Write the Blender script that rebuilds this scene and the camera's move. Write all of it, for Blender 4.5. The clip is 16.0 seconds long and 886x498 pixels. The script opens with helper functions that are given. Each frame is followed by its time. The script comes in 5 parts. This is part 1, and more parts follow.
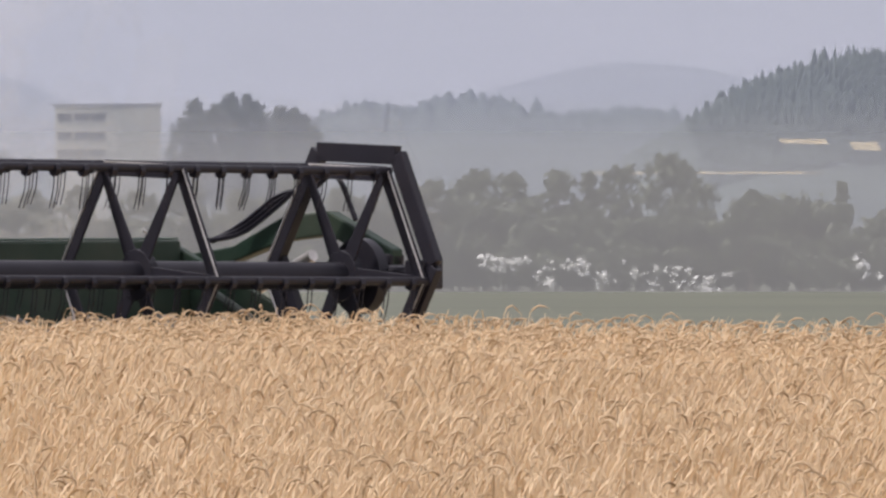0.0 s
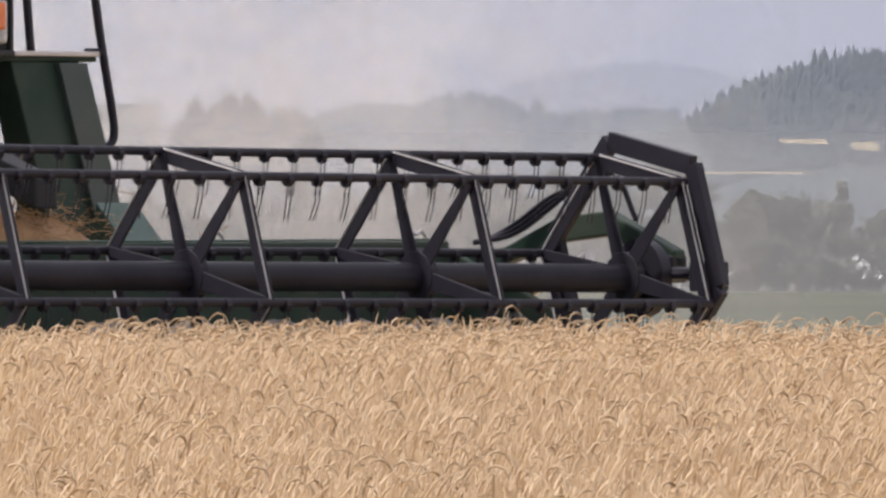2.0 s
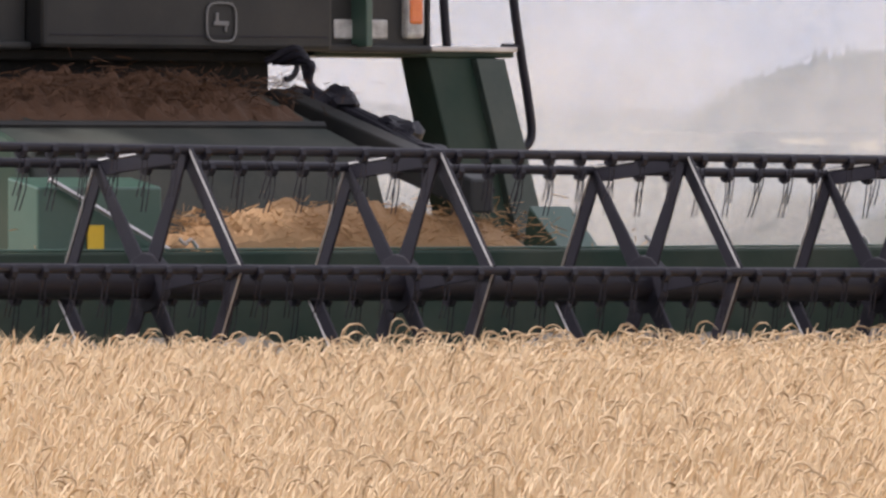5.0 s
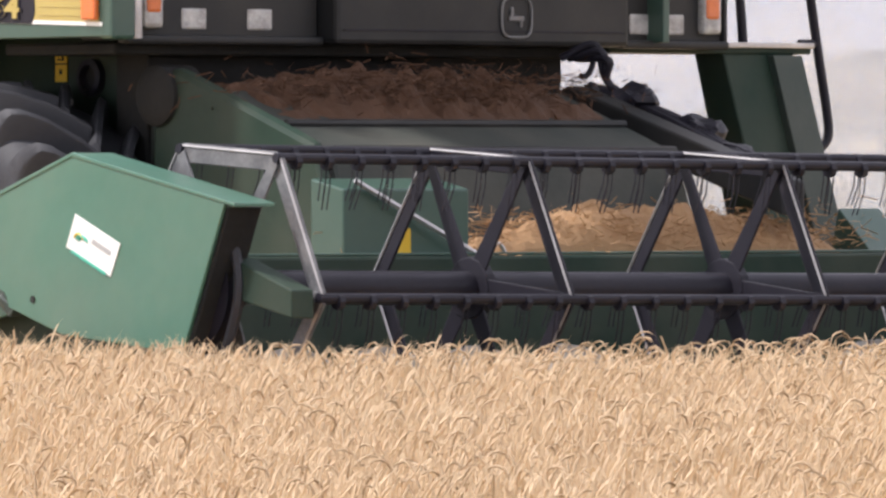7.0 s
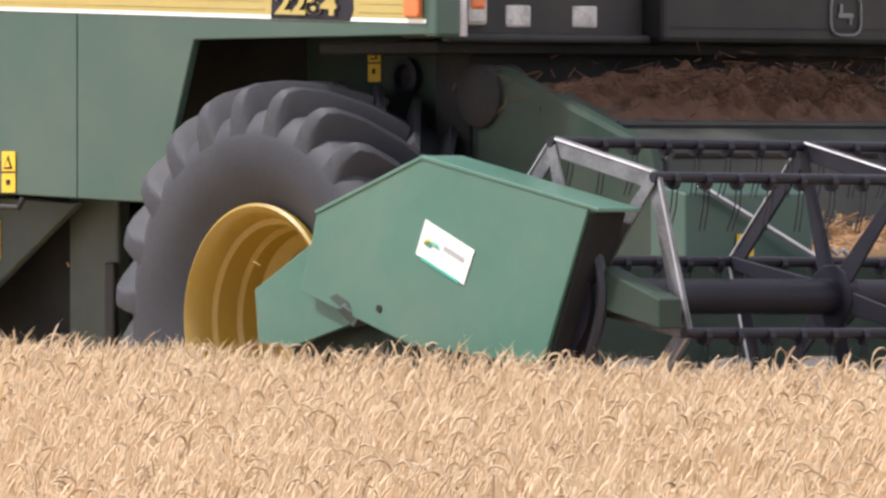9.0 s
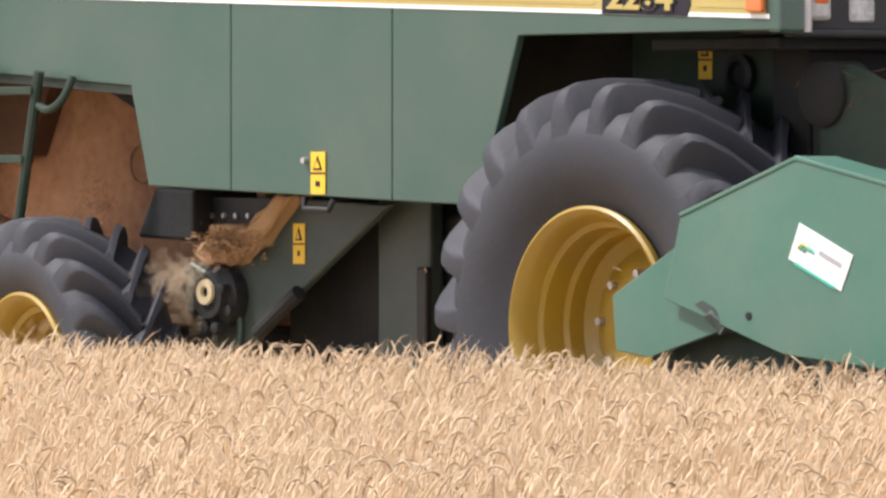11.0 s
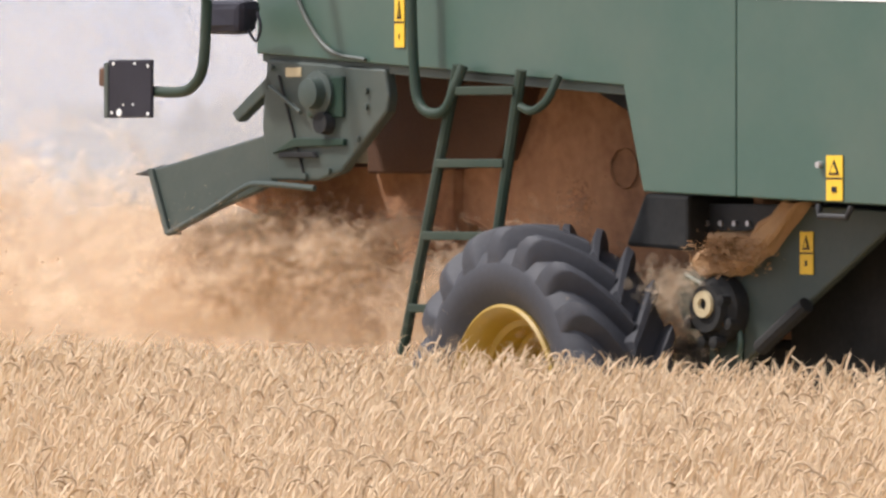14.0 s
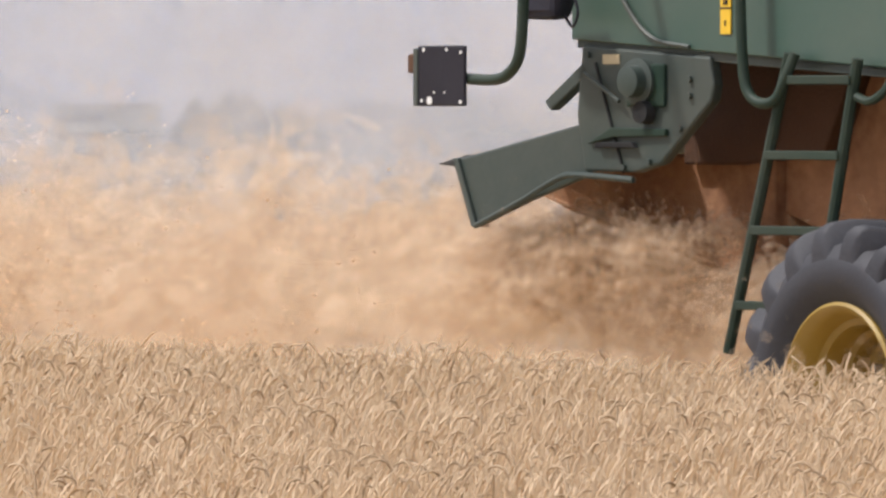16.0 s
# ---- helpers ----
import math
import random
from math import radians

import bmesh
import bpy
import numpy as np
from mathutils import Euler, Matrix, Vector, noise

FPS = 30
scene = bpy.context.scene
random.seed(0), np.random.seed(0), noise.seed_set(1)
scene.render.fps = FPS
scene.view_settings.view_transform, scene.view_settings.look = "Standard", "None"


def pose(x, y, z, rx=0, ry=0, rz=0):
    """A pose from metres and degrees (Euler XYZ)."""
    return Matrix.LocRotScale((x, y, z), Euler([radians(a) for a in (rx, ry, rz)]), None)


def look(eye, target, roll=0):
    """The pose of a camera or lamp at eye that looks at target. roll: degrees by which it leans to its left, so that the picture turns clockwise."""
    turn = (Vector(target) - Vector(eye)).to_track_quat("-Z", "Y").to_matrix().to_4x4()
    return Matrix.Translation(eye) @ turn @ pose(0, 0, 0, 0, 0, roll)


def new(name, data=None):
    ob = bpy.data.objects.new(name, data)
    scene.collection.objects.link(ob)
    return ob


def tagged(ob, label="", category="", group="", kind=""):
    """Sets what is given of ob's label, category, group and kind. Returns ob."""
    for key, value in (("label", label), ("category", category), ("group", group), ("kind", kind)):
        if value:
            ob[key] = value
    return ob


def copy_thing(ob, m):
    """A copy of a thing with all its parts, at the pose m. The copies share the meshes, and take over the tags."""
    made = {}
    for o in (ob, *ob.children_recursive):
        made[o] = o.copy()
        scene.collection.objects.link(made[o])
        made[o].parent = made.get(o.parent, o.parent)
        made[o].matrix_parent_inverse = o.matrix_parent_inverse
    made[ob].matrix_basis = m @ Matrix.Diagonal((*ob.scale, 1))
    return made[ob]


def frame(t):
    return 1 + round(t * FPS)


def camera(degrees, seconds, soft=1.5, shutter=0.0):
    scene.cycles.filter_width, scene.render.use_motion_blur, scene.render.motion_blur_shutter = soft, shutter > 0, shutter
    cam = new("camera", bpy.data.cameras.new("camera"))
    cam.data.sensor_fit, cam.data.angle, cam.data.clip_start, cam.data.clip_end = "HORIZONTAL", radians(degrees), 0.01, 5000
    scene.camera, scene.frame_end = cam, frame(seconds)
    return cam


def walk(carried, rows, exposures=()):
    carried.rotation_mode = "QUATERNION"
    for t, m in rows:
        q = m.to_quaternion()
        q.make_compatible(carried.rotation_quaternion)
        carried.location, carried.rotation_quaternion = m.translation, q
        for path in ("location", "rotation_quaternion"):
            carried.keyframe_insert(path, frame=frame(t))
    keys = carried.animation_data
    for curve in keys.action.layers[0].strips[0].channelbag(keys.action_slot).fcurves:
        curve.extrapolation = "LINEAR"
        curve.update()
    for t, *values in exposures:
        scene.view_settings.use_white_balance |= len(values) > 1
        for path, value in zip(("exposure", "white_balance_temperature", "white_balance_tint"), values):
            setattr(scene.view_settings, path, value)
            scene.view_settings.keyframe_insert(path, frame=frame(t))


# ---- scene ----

# ---------------------------------------------------------------- camera
cam = camera(5.089, 16.0, soft=2.7)
EYE = pose(0, 0, 1.47, 89.542, 0, 0)
walk(cam, [(0, EYE), (16, EYE)], exposures=[(0, 0.02, 6600, 15), (2, 0.06, 6550, 15), (3.5, 0.15, 6500, 15), (7, 0.42, 6430, 15), (12.5, 0.54, 6350, 14), (14, 0.38, 6380, 14), (16, 0.04, 6420, 14)])
scene.cycles.transparent_max_bounces = 80

# ---------------------------------------------------------------- world and sun
world = bpy.data.worlds.new("hazy_sky")
scene.world = world
world.use_nodes = True
wn = world.node_tree
wn.nodes.clear()
w_out = wn.nodes.new("ShaderNodeOutputWorld")
w_bg = wn.nodes.new("ShaderNodeBackground")
w_sky = wn.nodes.new("ShaderNodeTexSky")
w_sky.sky_type = "NISHITA"
w_sky.sun_disc = False
SUN_EL, SUN_AZ = radians(54), radians(267)
w_sky.sun_elevation, w_sky.sun_rotation = SUN_EL, SUN_AZ
w_sky.dust_density, w_sky.air_density = 6.0, 1.2
w_hs = wn.nodes.new("ShaderNodeHueSaturation")
w_hs.inputs["Saturation"].default_value = 0.22
w_mix = wn.nodes.new("ShaderNodeMixRGB")
w_mix.inputs["Fac"].default_value = 0.85
w_mix.inputs["Color2"].default_value = (6.3, 6.38, 7.0, 1)
wn.links.new(w_sky.outputs[0], w_hs.inputs["Color"])
wn.links.new(w_hs.outputs[0], w_mix.inputs["Color1"])
wn.links.new(w_mix.outputs[0], w_bg.inputs["Color"])
w_bg.inputs["Strength"].default_value = 0.15
wn.links.new(w_bg.outputs[0], w_out.inputs["Surface"])

sun = new("sun", bpy.data.lights.new("sun", "SUN"))
sun.data.energy, sun.data.angle, sun.data.color = 3.8, radians(5), (1.0, 0.96, 0.91)
sun.matrix_world = look((math.sin(SUN_AZ) * math.cos(SUN_EL) * 50, math.cos(SUN_AZ) * math.cos(SUN_EL) * 50, math.sin(SUN_EL) * 50), (0, 0, 0))


# ---------------------------------------------------------------- materials
def material(name, base, second, rough=0.6, metal=0.0, scale=4.0, fine=60.0, bump=0.15, spread=0.5, island=0.0, dust=0.0, coat=0.0, through_light=0.0, alpha=1.0, spec=0.5, thins=None):
    """A procedural surface: two colours mixed by coarse and fine noise, with relief and, where asked, a dust film."""
    m = bpy.data.materials.new(name)
    m.use_nodes = True
    n, l = m.node_tree.nodes, m.node_tree.links
    b = n["Principled BSDF"]
    tc = n.new("ShaderNodeTexCoord")
    big = n.new("ShaderNodeTexNoise")
    big.inputs["Scale"].default_value, big.inputs["Detail"].default_value = scale, 6
    small = n.new("ShaderNodeTexNoise")
    small.inputs["Scale"].default_value, small.inputs["Detail"].default_value = fine, 4
    for t in (big, small):
        l.new(tc.outputs["Object"], t.inputs["Vector"])
    add = n.new("ShaderNodeMath")
    add.operation = "MULTIPLY_ADD"
    add.inputs[1].default_value = 0.45
    l.new(small.outputs["Fac"], add.inputs[0])
    l.new(big.outputs["Fac"], add.inputs[2])
    ramp = n.new("ShaderNodeMapRange")
    ramp.inputs["From Min"].default_value, ramp.inputs["From Max"].default_value = 0.725 - spread / 2, 0.725 + spread / 2
    l.new(add.outputs[0], ramp.inputs["Value"])
    fac = ramp.outputs[0]
    if island:
        geo = n.new("ShaderNodeNewGeometry")
        mi = n.new("ShaderNodeMixRGB")
        mi.inputs["Fac"].default_value = island
        l.new(fac, mi.inputs["Color1"])
        l.new(geo.outputs["Random Per Island"], mi.inputs["Color2"])
        fac = mi.outputs[0]
    col = n.new("ShaderNodeMixRGB")
    col.inputs["Color1"].default_value, col.inputs["Color2"].default_value = (*base, 1), (*second, 1)
    l.new(fac, col.inputs["Fac"])
    out = col.outputs[0]
    if dust:
        dn = n.new("ShaderNodeTexNoise")
        dn.inputs["Scale"].default_value, dn.inputs["Detail"].default_value = 2.3, 8
        l.new(tc.outputs["Object"], dn.inputs["Vector"])
        dr = n.new("ShaderNodeMapRange")
        dr.inputs["From Min"].default_value, dr.inputs["From Max"].default_value = 0.35, 0.75
        dr.inputs["To Max"].default_value = dust
        l.new(dn.outputs["Fac"], dr.inputs["Value"])
        dm = n.new("ShaderNodeMixRGB")
        dm.inputs["Color2"].default_value = (0.22, 0.19, 0.15, 1)
        l.new(dr.outputs[0], dm.inputs["Fac"])
        l.new(out, dm.inputs["Color1"])
        out = dm.outputs[0]
    l.new(out, b.inputs["Base Color"])
    b.inputs["Roughness"].default_value, b.inputs["Metallic"].default_value = rough, metal
    b.inputs["Coat Weight"].default_value = coat
    b.inputs["Specular IOR Level"].default_value = spec
    b.inputs["Coat Roughness"].default_value = 0.25
    if bump:
        bp = n.new("ShaderNodeBump")
        bp.inputs["Strength"].default_value, bp.inputs["Distance"].default_value = bump, 0.02
        l.new(add.outputs[0], bp.inputs["Height"])
        l.new(bp.outputs[0], b.inputs["Normal"])
    shader = b.outputs[0]
    if through_light:
        tr = n.new("ShaderNodeBsdfTranslucent")
        l.new(out, tr.inputs["Color"])
        ms = n.new("ShaderNodeMixShader")
        ms.inputs["Fac"].default_value = through_light
        l.new(shader, ms.inputs[1])
        l.new(tr.outputs[0], ms.inputs[2])
        shader = ms.outputs[0]
    if alpha < 1:
        tp = n.new("ShaderNodeBsdfTransparent")
        ma = n.new("ShaderNodeMixShader")
        ma.inputs["Fac"].default_value = alpha
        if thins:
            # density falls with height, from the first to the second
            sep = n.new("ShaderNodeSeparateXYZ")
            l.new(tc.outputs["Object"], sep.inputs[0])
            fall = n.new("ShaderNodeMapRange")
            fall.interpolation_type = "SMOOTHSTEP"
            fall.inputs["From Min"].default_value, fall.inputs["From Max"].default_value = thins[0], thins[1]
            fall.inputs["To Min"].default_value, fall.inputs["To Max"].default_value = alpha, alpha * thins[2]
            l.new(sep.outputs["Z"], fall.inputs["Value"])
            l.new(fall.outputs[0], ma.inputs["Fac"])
        l.new(tp.outputs[0], ma.inputs[1])
        l.new(shader, ma.inputs[2])
        shader = ma.outputs[0]
    l.new(shader, n["Material Output"].inputs["Surface"])
    return m


GREEN = material("green_paint", (0.031, 0.073, 0.055), (0.038, 0.084, 0.063), 0.42, scale=0.8, fine=25, bump=0.03, dust=0.12, coat=0.15)
GREEN_CLEAN = material("shield_green_paint", (0.044, 0.132, 0.092), (0.058, 0.158, 0.112), 0.38, scale=1.6, fine=14, bump=0.16, dust=0.2, coat=0.25)
# Darker copy of the machine's green, lowered for parts that stand in shade
GREEN_DARK = material("darkened_green_paint", (0.009, 0.026, 0.017), (0.015, 0.037, 0.025), 0.55, scale=2, fine=30, bump=0.06, dust=0.16, spec=0.25)
BLACK = material("black_paint", (0.0105, 0.010, 0.0165), (0.018, 0.017, 0.025), 0.48, scale=5, fine=60, bump=0.05, dust=0.03, spec=0.24)
TRIM = material("dark_grey_plastic", (0.013, 0.014, 0.015), (0.020, 0.021, 0.022), 0.5, scale=3, fine=50, bump=0.04, dust=0.12, spec=0.3)
# Near-black steel for recesses and underside: their shade is put into the colour
CAVITY = material("shade_black_steel", (0.013, 0.014, 0.015), (0.026, 0.027, 0.027), 0.8, scale=3, fine=40, bump=0.1, dust=0.08, spec=0.15)
FEEDER = material("dusty_dark_steel", (0.024, 0.031, 0.028), (0.04, 0.047, 0.043), 0.7, scale=2.5, fine=40, bump=0.08, dust=0.22, spec=0.2)
WORN = material("scratched_grey_steel", (0.06, 0.062, 0.068), (0.20, 0.20, 0.205), 0.5, 0.2, scale=7, fine=70, bump=0.1, spread=0.5)
STEEL = material("worn_bright_steel", (0.55, 0.53, 0.52), (0.38, 0.36, 0.35), 0.35, 0.7, scale=12, fine=90, bump=0.1)
GREY = material("grey_green_steel", (0.023, 0.040, 0.033), (0.038, 0.053, 0.045), 0.55, scale=3, fine=40, bump=0.08, dust=0.16)
RUBBER = material("dusty_tyre_rubber", (0.016, 0.0175, 0.023), (0.029, 0.031, 0.039), 0.66, scale=3, fine=50, bump=0.15, dust=0.03)
YELLOW = material("yellow_rim_paint", (0.30, 0.185, 0.012), (0.35, 0.225, 0.018), 0.4, scale=3, fine=40, bump=0.05, dust=0.3, coat=0.1)
STRIPE = material("yellow_stripe", (0.40, 0.31, 0.085), (0.44, 0.35, 0.11), 0.4, scale=2, fine=30, bump=0.02, dust=0.15)
DECAL = material("warning_decal_yellow", (0.72, 0.46, 0.02), (0.66, 0.42, 0.03), 0.5, scale=9, fine=60, bump=0.0)
WHITE = material("white_decal", (0.75, 0.76, 0.74), (0.68, 0.69, 0.66), 0.5, scale=9, fine=60, bump=0.0)
TEAL = material("green_print", (0.05, 0.38, 0.28), (0.06, 0.42, 0.3), 0.5, bump=0.0)
ORANGE = material("amber_lens", (0.70, 0.17, 0.03), (0.62, 0.14, 0.03), 0.25, scale=30, fine=120, bump=0.2, coat=0.5)
LENS = material("clear_lamp_lens", (0.62, 0.61, 0.58), (0.22, 0.21, 0.20), 0.15, scale=14, fine=160, bump=0.5, coat=0.8)
CREAM = material("cream_hub_cap", (0.52, 0.44, 0.27), (0.42, 0.34, 0.2), 0.6, scale=9, fine=60, bump=0.1)
WHEAT = material("ripe_straw", (0.70, 0.54, 0.345), (0.89, 0.735, 0.52), 0.6, scale=1.1, fine=40, bump=0.0, spread=0.7, island=0.7, through_light=0.4)
WHEAT_EAR = material("ripe_ear", (0.38, 0.255, 0.14), (0.64, 0.475, 0.30), 0.65, scale=2.0, fine=300, bump=0.0, spread=0.9, island=0.75, through_light=0.15)
STRAW = material("cut_straw", (0.30, 0.165, 0.075), (0.50, 0.32, 0.165), 0.75, scale=6, fine=60, bump=0.3, spread=0.6, island=0.5, through_light=0.15)
# Darker copy of cut straw: the shade under the cab is in its colour
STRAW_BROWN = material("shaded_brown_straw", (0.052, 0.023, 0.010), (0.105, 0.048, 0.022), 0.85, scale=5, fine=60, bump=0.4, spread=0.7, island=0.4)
HOOD = material("dusty_hood_steel", (0.15, 0.066, 0.032), (0.42, 0.225, 0.115), 0.9, scale=2.8, fine=22, bump=0.4, spread=0.6)
BADGE = material("dull_badge_print", (0.14, 0.14, 0.14), (0.19, 0.19, 0.19), 0.5, scale=9, fine=60, bump=0.0)
SOIL = material("stubble_soil", (0.42, 0.31, 0.18), (0.58, 0.45, 0.28), 0.9, scale=1.5, fine=30, bump=0.5)
LEAF = material("far_foliage", (0.055, 0.068, 0.04), (0.10, 0.112, 0.065), 0.7, scale=0.3, fine=3, bump=0.0, island=0.2, through_light=0.2)
BARK = material("bark", (0.09, 0.07, 0.05), (0.14, 0.11, 0.08), 0.9, scale=2, fine=20, bump=0.4)
FOREST = material("far_forest", (0.04, 0.055, 0.05), (0.065, 0.085, 0.07), 0.9, scale=0.02, fine=0.2, bump=0.0)
MEADOW = material("meadow_grass", (0.055, 0.063, 0.042), (0.085, 0.09, 0.06), 0.9, scale=0.05, fine=1.0, bump=0.0)
FIELD_FAR = material("far_ripe_field", (0.6, 0.5, 0.27), (0.66, 0.55, 0.32), 0.9, scale=0.05, fine=1, bump=0.0)
WHITE_FLECK = material("white_fleck", (0.85, 0.85, 0.82), (0.8, 0.8, 0.78), 0.6, scale=2, fine=20, bump=0.0, island=0.5)
RENDER_WALL = material("pale_house_render", (0.55, 0.53, 0.44), (0.62, 0.60, 0.50), 0.9, scale=0.3, fine=4, bump=0.05)
ROOF = material("grey_roof", (0.3, 0.3, 0.3), (0.38, 0.38, 0.37), 0.8, scale=0.5, fine=4, bump=0.05)
GLASS_DARK = material("dark_window_glass", (0.02, 0.024, 0.027), (0.03, 0.034, 0.036), 0.08, scale=1, fine=5, bump=0.0, coat=0.5)
CHAFF = material("chaff_flake", (0.48, 0.32, 0.17), (0.76, 0.59, 0.40), 0.9, scale=1.2, fine=9, bump=0.0, island=0.3, through_light=0.5, alpha=0.85)
DUST = material("fine_straw_dust", (0.64, 0.49, 0.34), (0.84, 0.70, 0.53), 0.95, scale=0.8, fine=5, bump=0.0, through_light=0.62, alpha=0.16)
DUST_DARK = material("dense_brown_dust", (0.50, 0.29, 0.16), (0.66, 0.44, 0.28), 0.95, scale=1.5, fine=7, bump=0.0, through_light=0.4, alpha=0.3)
# Distance haze as tint: translucent grey, pale and blue sheets instead of air
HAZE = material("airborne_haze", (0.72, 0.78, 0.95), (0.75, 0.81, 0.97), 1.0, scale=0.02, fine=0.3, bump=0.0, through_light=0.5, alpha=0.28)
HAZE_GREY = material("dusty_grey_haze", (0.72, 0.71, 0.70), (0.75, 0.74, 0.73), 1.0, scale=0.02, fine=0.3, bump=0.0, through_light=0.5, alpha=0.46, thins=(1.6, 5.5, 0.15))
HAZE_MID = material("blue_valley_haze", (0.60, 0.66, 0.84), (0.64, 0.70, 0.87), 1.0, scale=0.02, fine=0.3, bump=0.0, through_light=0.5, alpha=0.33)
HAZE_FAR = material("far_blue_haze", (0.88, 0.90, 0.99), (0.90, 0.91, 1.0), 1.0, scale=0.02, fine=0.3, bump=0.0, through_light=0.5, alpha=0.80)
HAZE_THIN = material("thin_field_dust", (0.59, 0.59, 0.60), (0.61, 0.61, 0.615), 1.0, scale=0.3, fine=2, bump=0.0, through_light=0.5, alpha=0.03)


# ---------------------------------------------------------------- modelling helpers
def mesh_of(bm, name):
    me = bpy.data.meshes.new(name)
    bm.normal_update()
    bm.to_mesh(me)
    bm.free()
    return me


def part(name, bm, mat, parent=None, label="", smooth=False):
    """Links a bmesh as one mesh object under a thing or a part."""
    me = mesh_of(bm, name)
    me.materials.append(mat)
    if smooth:
        me.polygons.foreach_set("use_smooth", [True] * len(me.polygons))
        me.set_sharp_from_angle(angle=radians(38))
    ob = new(name, me)
    if parent:
        ob.parent = parent
    if label:
        tagged(ob, label)
    return ob


def V(u, w, h):
    """Machine space: u forward, w to its right-hand side, h up."""
    return Vector((u, -w, h))


def box(u0, u1, w0, w1, h0, h1, bevel=0.008, bm=None):
    bm = bm or bmesh.new()
    r = bmesh.ops.create_cube(bm, size=1, matrix=Matrix.Translation(V((u0 + u1) / 2, (w0 + w1) / 2, (h0 + h1) / 2)) @ Matrix.Diagonal((abs(u1 - u0), abs(w1 - w0), abs(h1 - h0), 1)))
    if bevel:
        edges = list({e for v in r["verts"] for e in v.link_edges})
        bmesh.ops.bevel(bm, geom=edges, offset=bevel, segments=2, affect="EDGES", profile=0.5)
    return bm


def prism(pts, w0, w1, bevel=0.008, bm=None):
    """A plate: an outline of (u, h) with thickness from w0 to w1."""
    bm = bm or bmesh.new()
    a = [bm.verts.new(V(u, w0, h)) for u, h in pts]
    b = [bm.verts.new(V(u, w1, h)) for u, h in pts]
    faces = [bm.faces.new(a), bm.faces.new(list(reversed(b)))]
    for i in range(len(pts)):
        j = (i + 1) % len(pts)
        faces.append(bm.faces.new((a[j], a[i], b[i], b[j])))
    bmesh.ops.recalc_face_normals(bm, faces=faces)
    if bevel:
        edges = list({e for f in faces for e in f.edges})
        bmesh.ops.bevel(bm, geom=edges, offset=bevel, segments=2, affect="EDGES", profile=0.5)
    return bm


def tube(path, radius, sides=10, bm=None, caps=True):
    """A round bar along a list of points; radius may be a list."""
    bm = bm or bmesh.new()
    pts = [Vector(p) for p in path]
    rad = radius if isinstance(radius, (list, tuple)) else [radius] * len(pts)
    rings, side = [], None
    for i, p in enumerate(pts):
        d = (pts[min(i + 1, len(pts) - 1)] - pts[max(i - 1, 0)]).normalized()
        if side is None:
            side = d.orthogonal().normalized()
        side = (side - d * side.dot(d)).normalized()
        up = d.cross(side)
        rings.append([bm.verts.new(p + (side * math.cos(2 * math.pi * k / sides) + up * math.sin(2 * math.pi * k / sides)) * rad[i]) for k in range(sides)])
    for r0, r1 in zip(rings, rings[1:]):
        for k in range(sides):
            bm.faces.new((r0[k], r0[(k + 1) % sides], r1[(k + 1) % sides], r1[k]))
    if caps:
        bm.faces.new(list(reversed(rings[0])))
        bm.faces.new(rings[-1])
    return bm


def curve_pts(pts, n=6):
    """A smooth line through points (Catmull-Rom)."""
    p = [Vector(q) for q in pts]
    p = [2 * p[0] - p[1]] + p + [2 * p[-1] - p[-2]]
    out = []
    for i in range(1, len(p) - 2):
        for k in range(n):
            t = k / n
            out.append(0.5 * ((2 * p[i]) + (p[i + 1] - p[i - 1]) * t + (2 * p[i - 1] - 5 * p[i] + 4 * p[i + 1] - p[i + 2]) * t * t + (3 * p[i] - p[i - 1] - 3 * p[i + 1] + p[i + 2]) * t ** 3))
    out.append(p[-2])
    return out


def lathe(profile, segs=48, bm=None):
    """A turned form about the cross-axis: profile of (w, radius)."""
    bm = bm or bmesh.new()
    rings = []
    for w, r in profile:
        rings.append([bm.verts.new(V(r * math.sin(2 * math.pi * k / segs), w, r * math.cos(2 * math.pi * k / segs))) for k in range(segs)])
    for r0, r1 in zip(rings, rings[1:]):
        for k in range(segs):
            bm.faces.new((r0[k], r0[(k + 1) % segs], r1[(k + 1) % segs], r1[k]))
    bmesh.ops.recalc_face_normals(bm, faces=bm.faces)
    return bm


def from_arrays(name, verts, tris, mat, parent=None):
    me = bpy.data.meshes.new(name)
    me.vertices.add(len(verts))
    me.vertices.foreach_set("co", np.ascontiguousarray(verts, dtype=np.float32).ravel())
    me.loops.add(len(tris) * 3)
    me.loops.foreach_set("vertex_index", np.ascontiguousarray(tris, dtype=np.int32).ravel())
    me.polygons.add(len(tris))
    me.polygons.foreach_set("loop_start", np.arange(0, len(tris) * 3, 3, dtype=np.int32))
    me.update(calc_edges=True)
    me.materials.append(mat)
    ob = new(name, me)
    if parent:
        ob.parent = parent
    return ob


def empty(name, label, category):
    return tagged(new(name), label, category)


# ---------------------------------------------------------------- the machine's way
HEAD = -50.0
CA, SA = math.cos(radians(50)), math.sin(radians(50))
FAR = 39.2
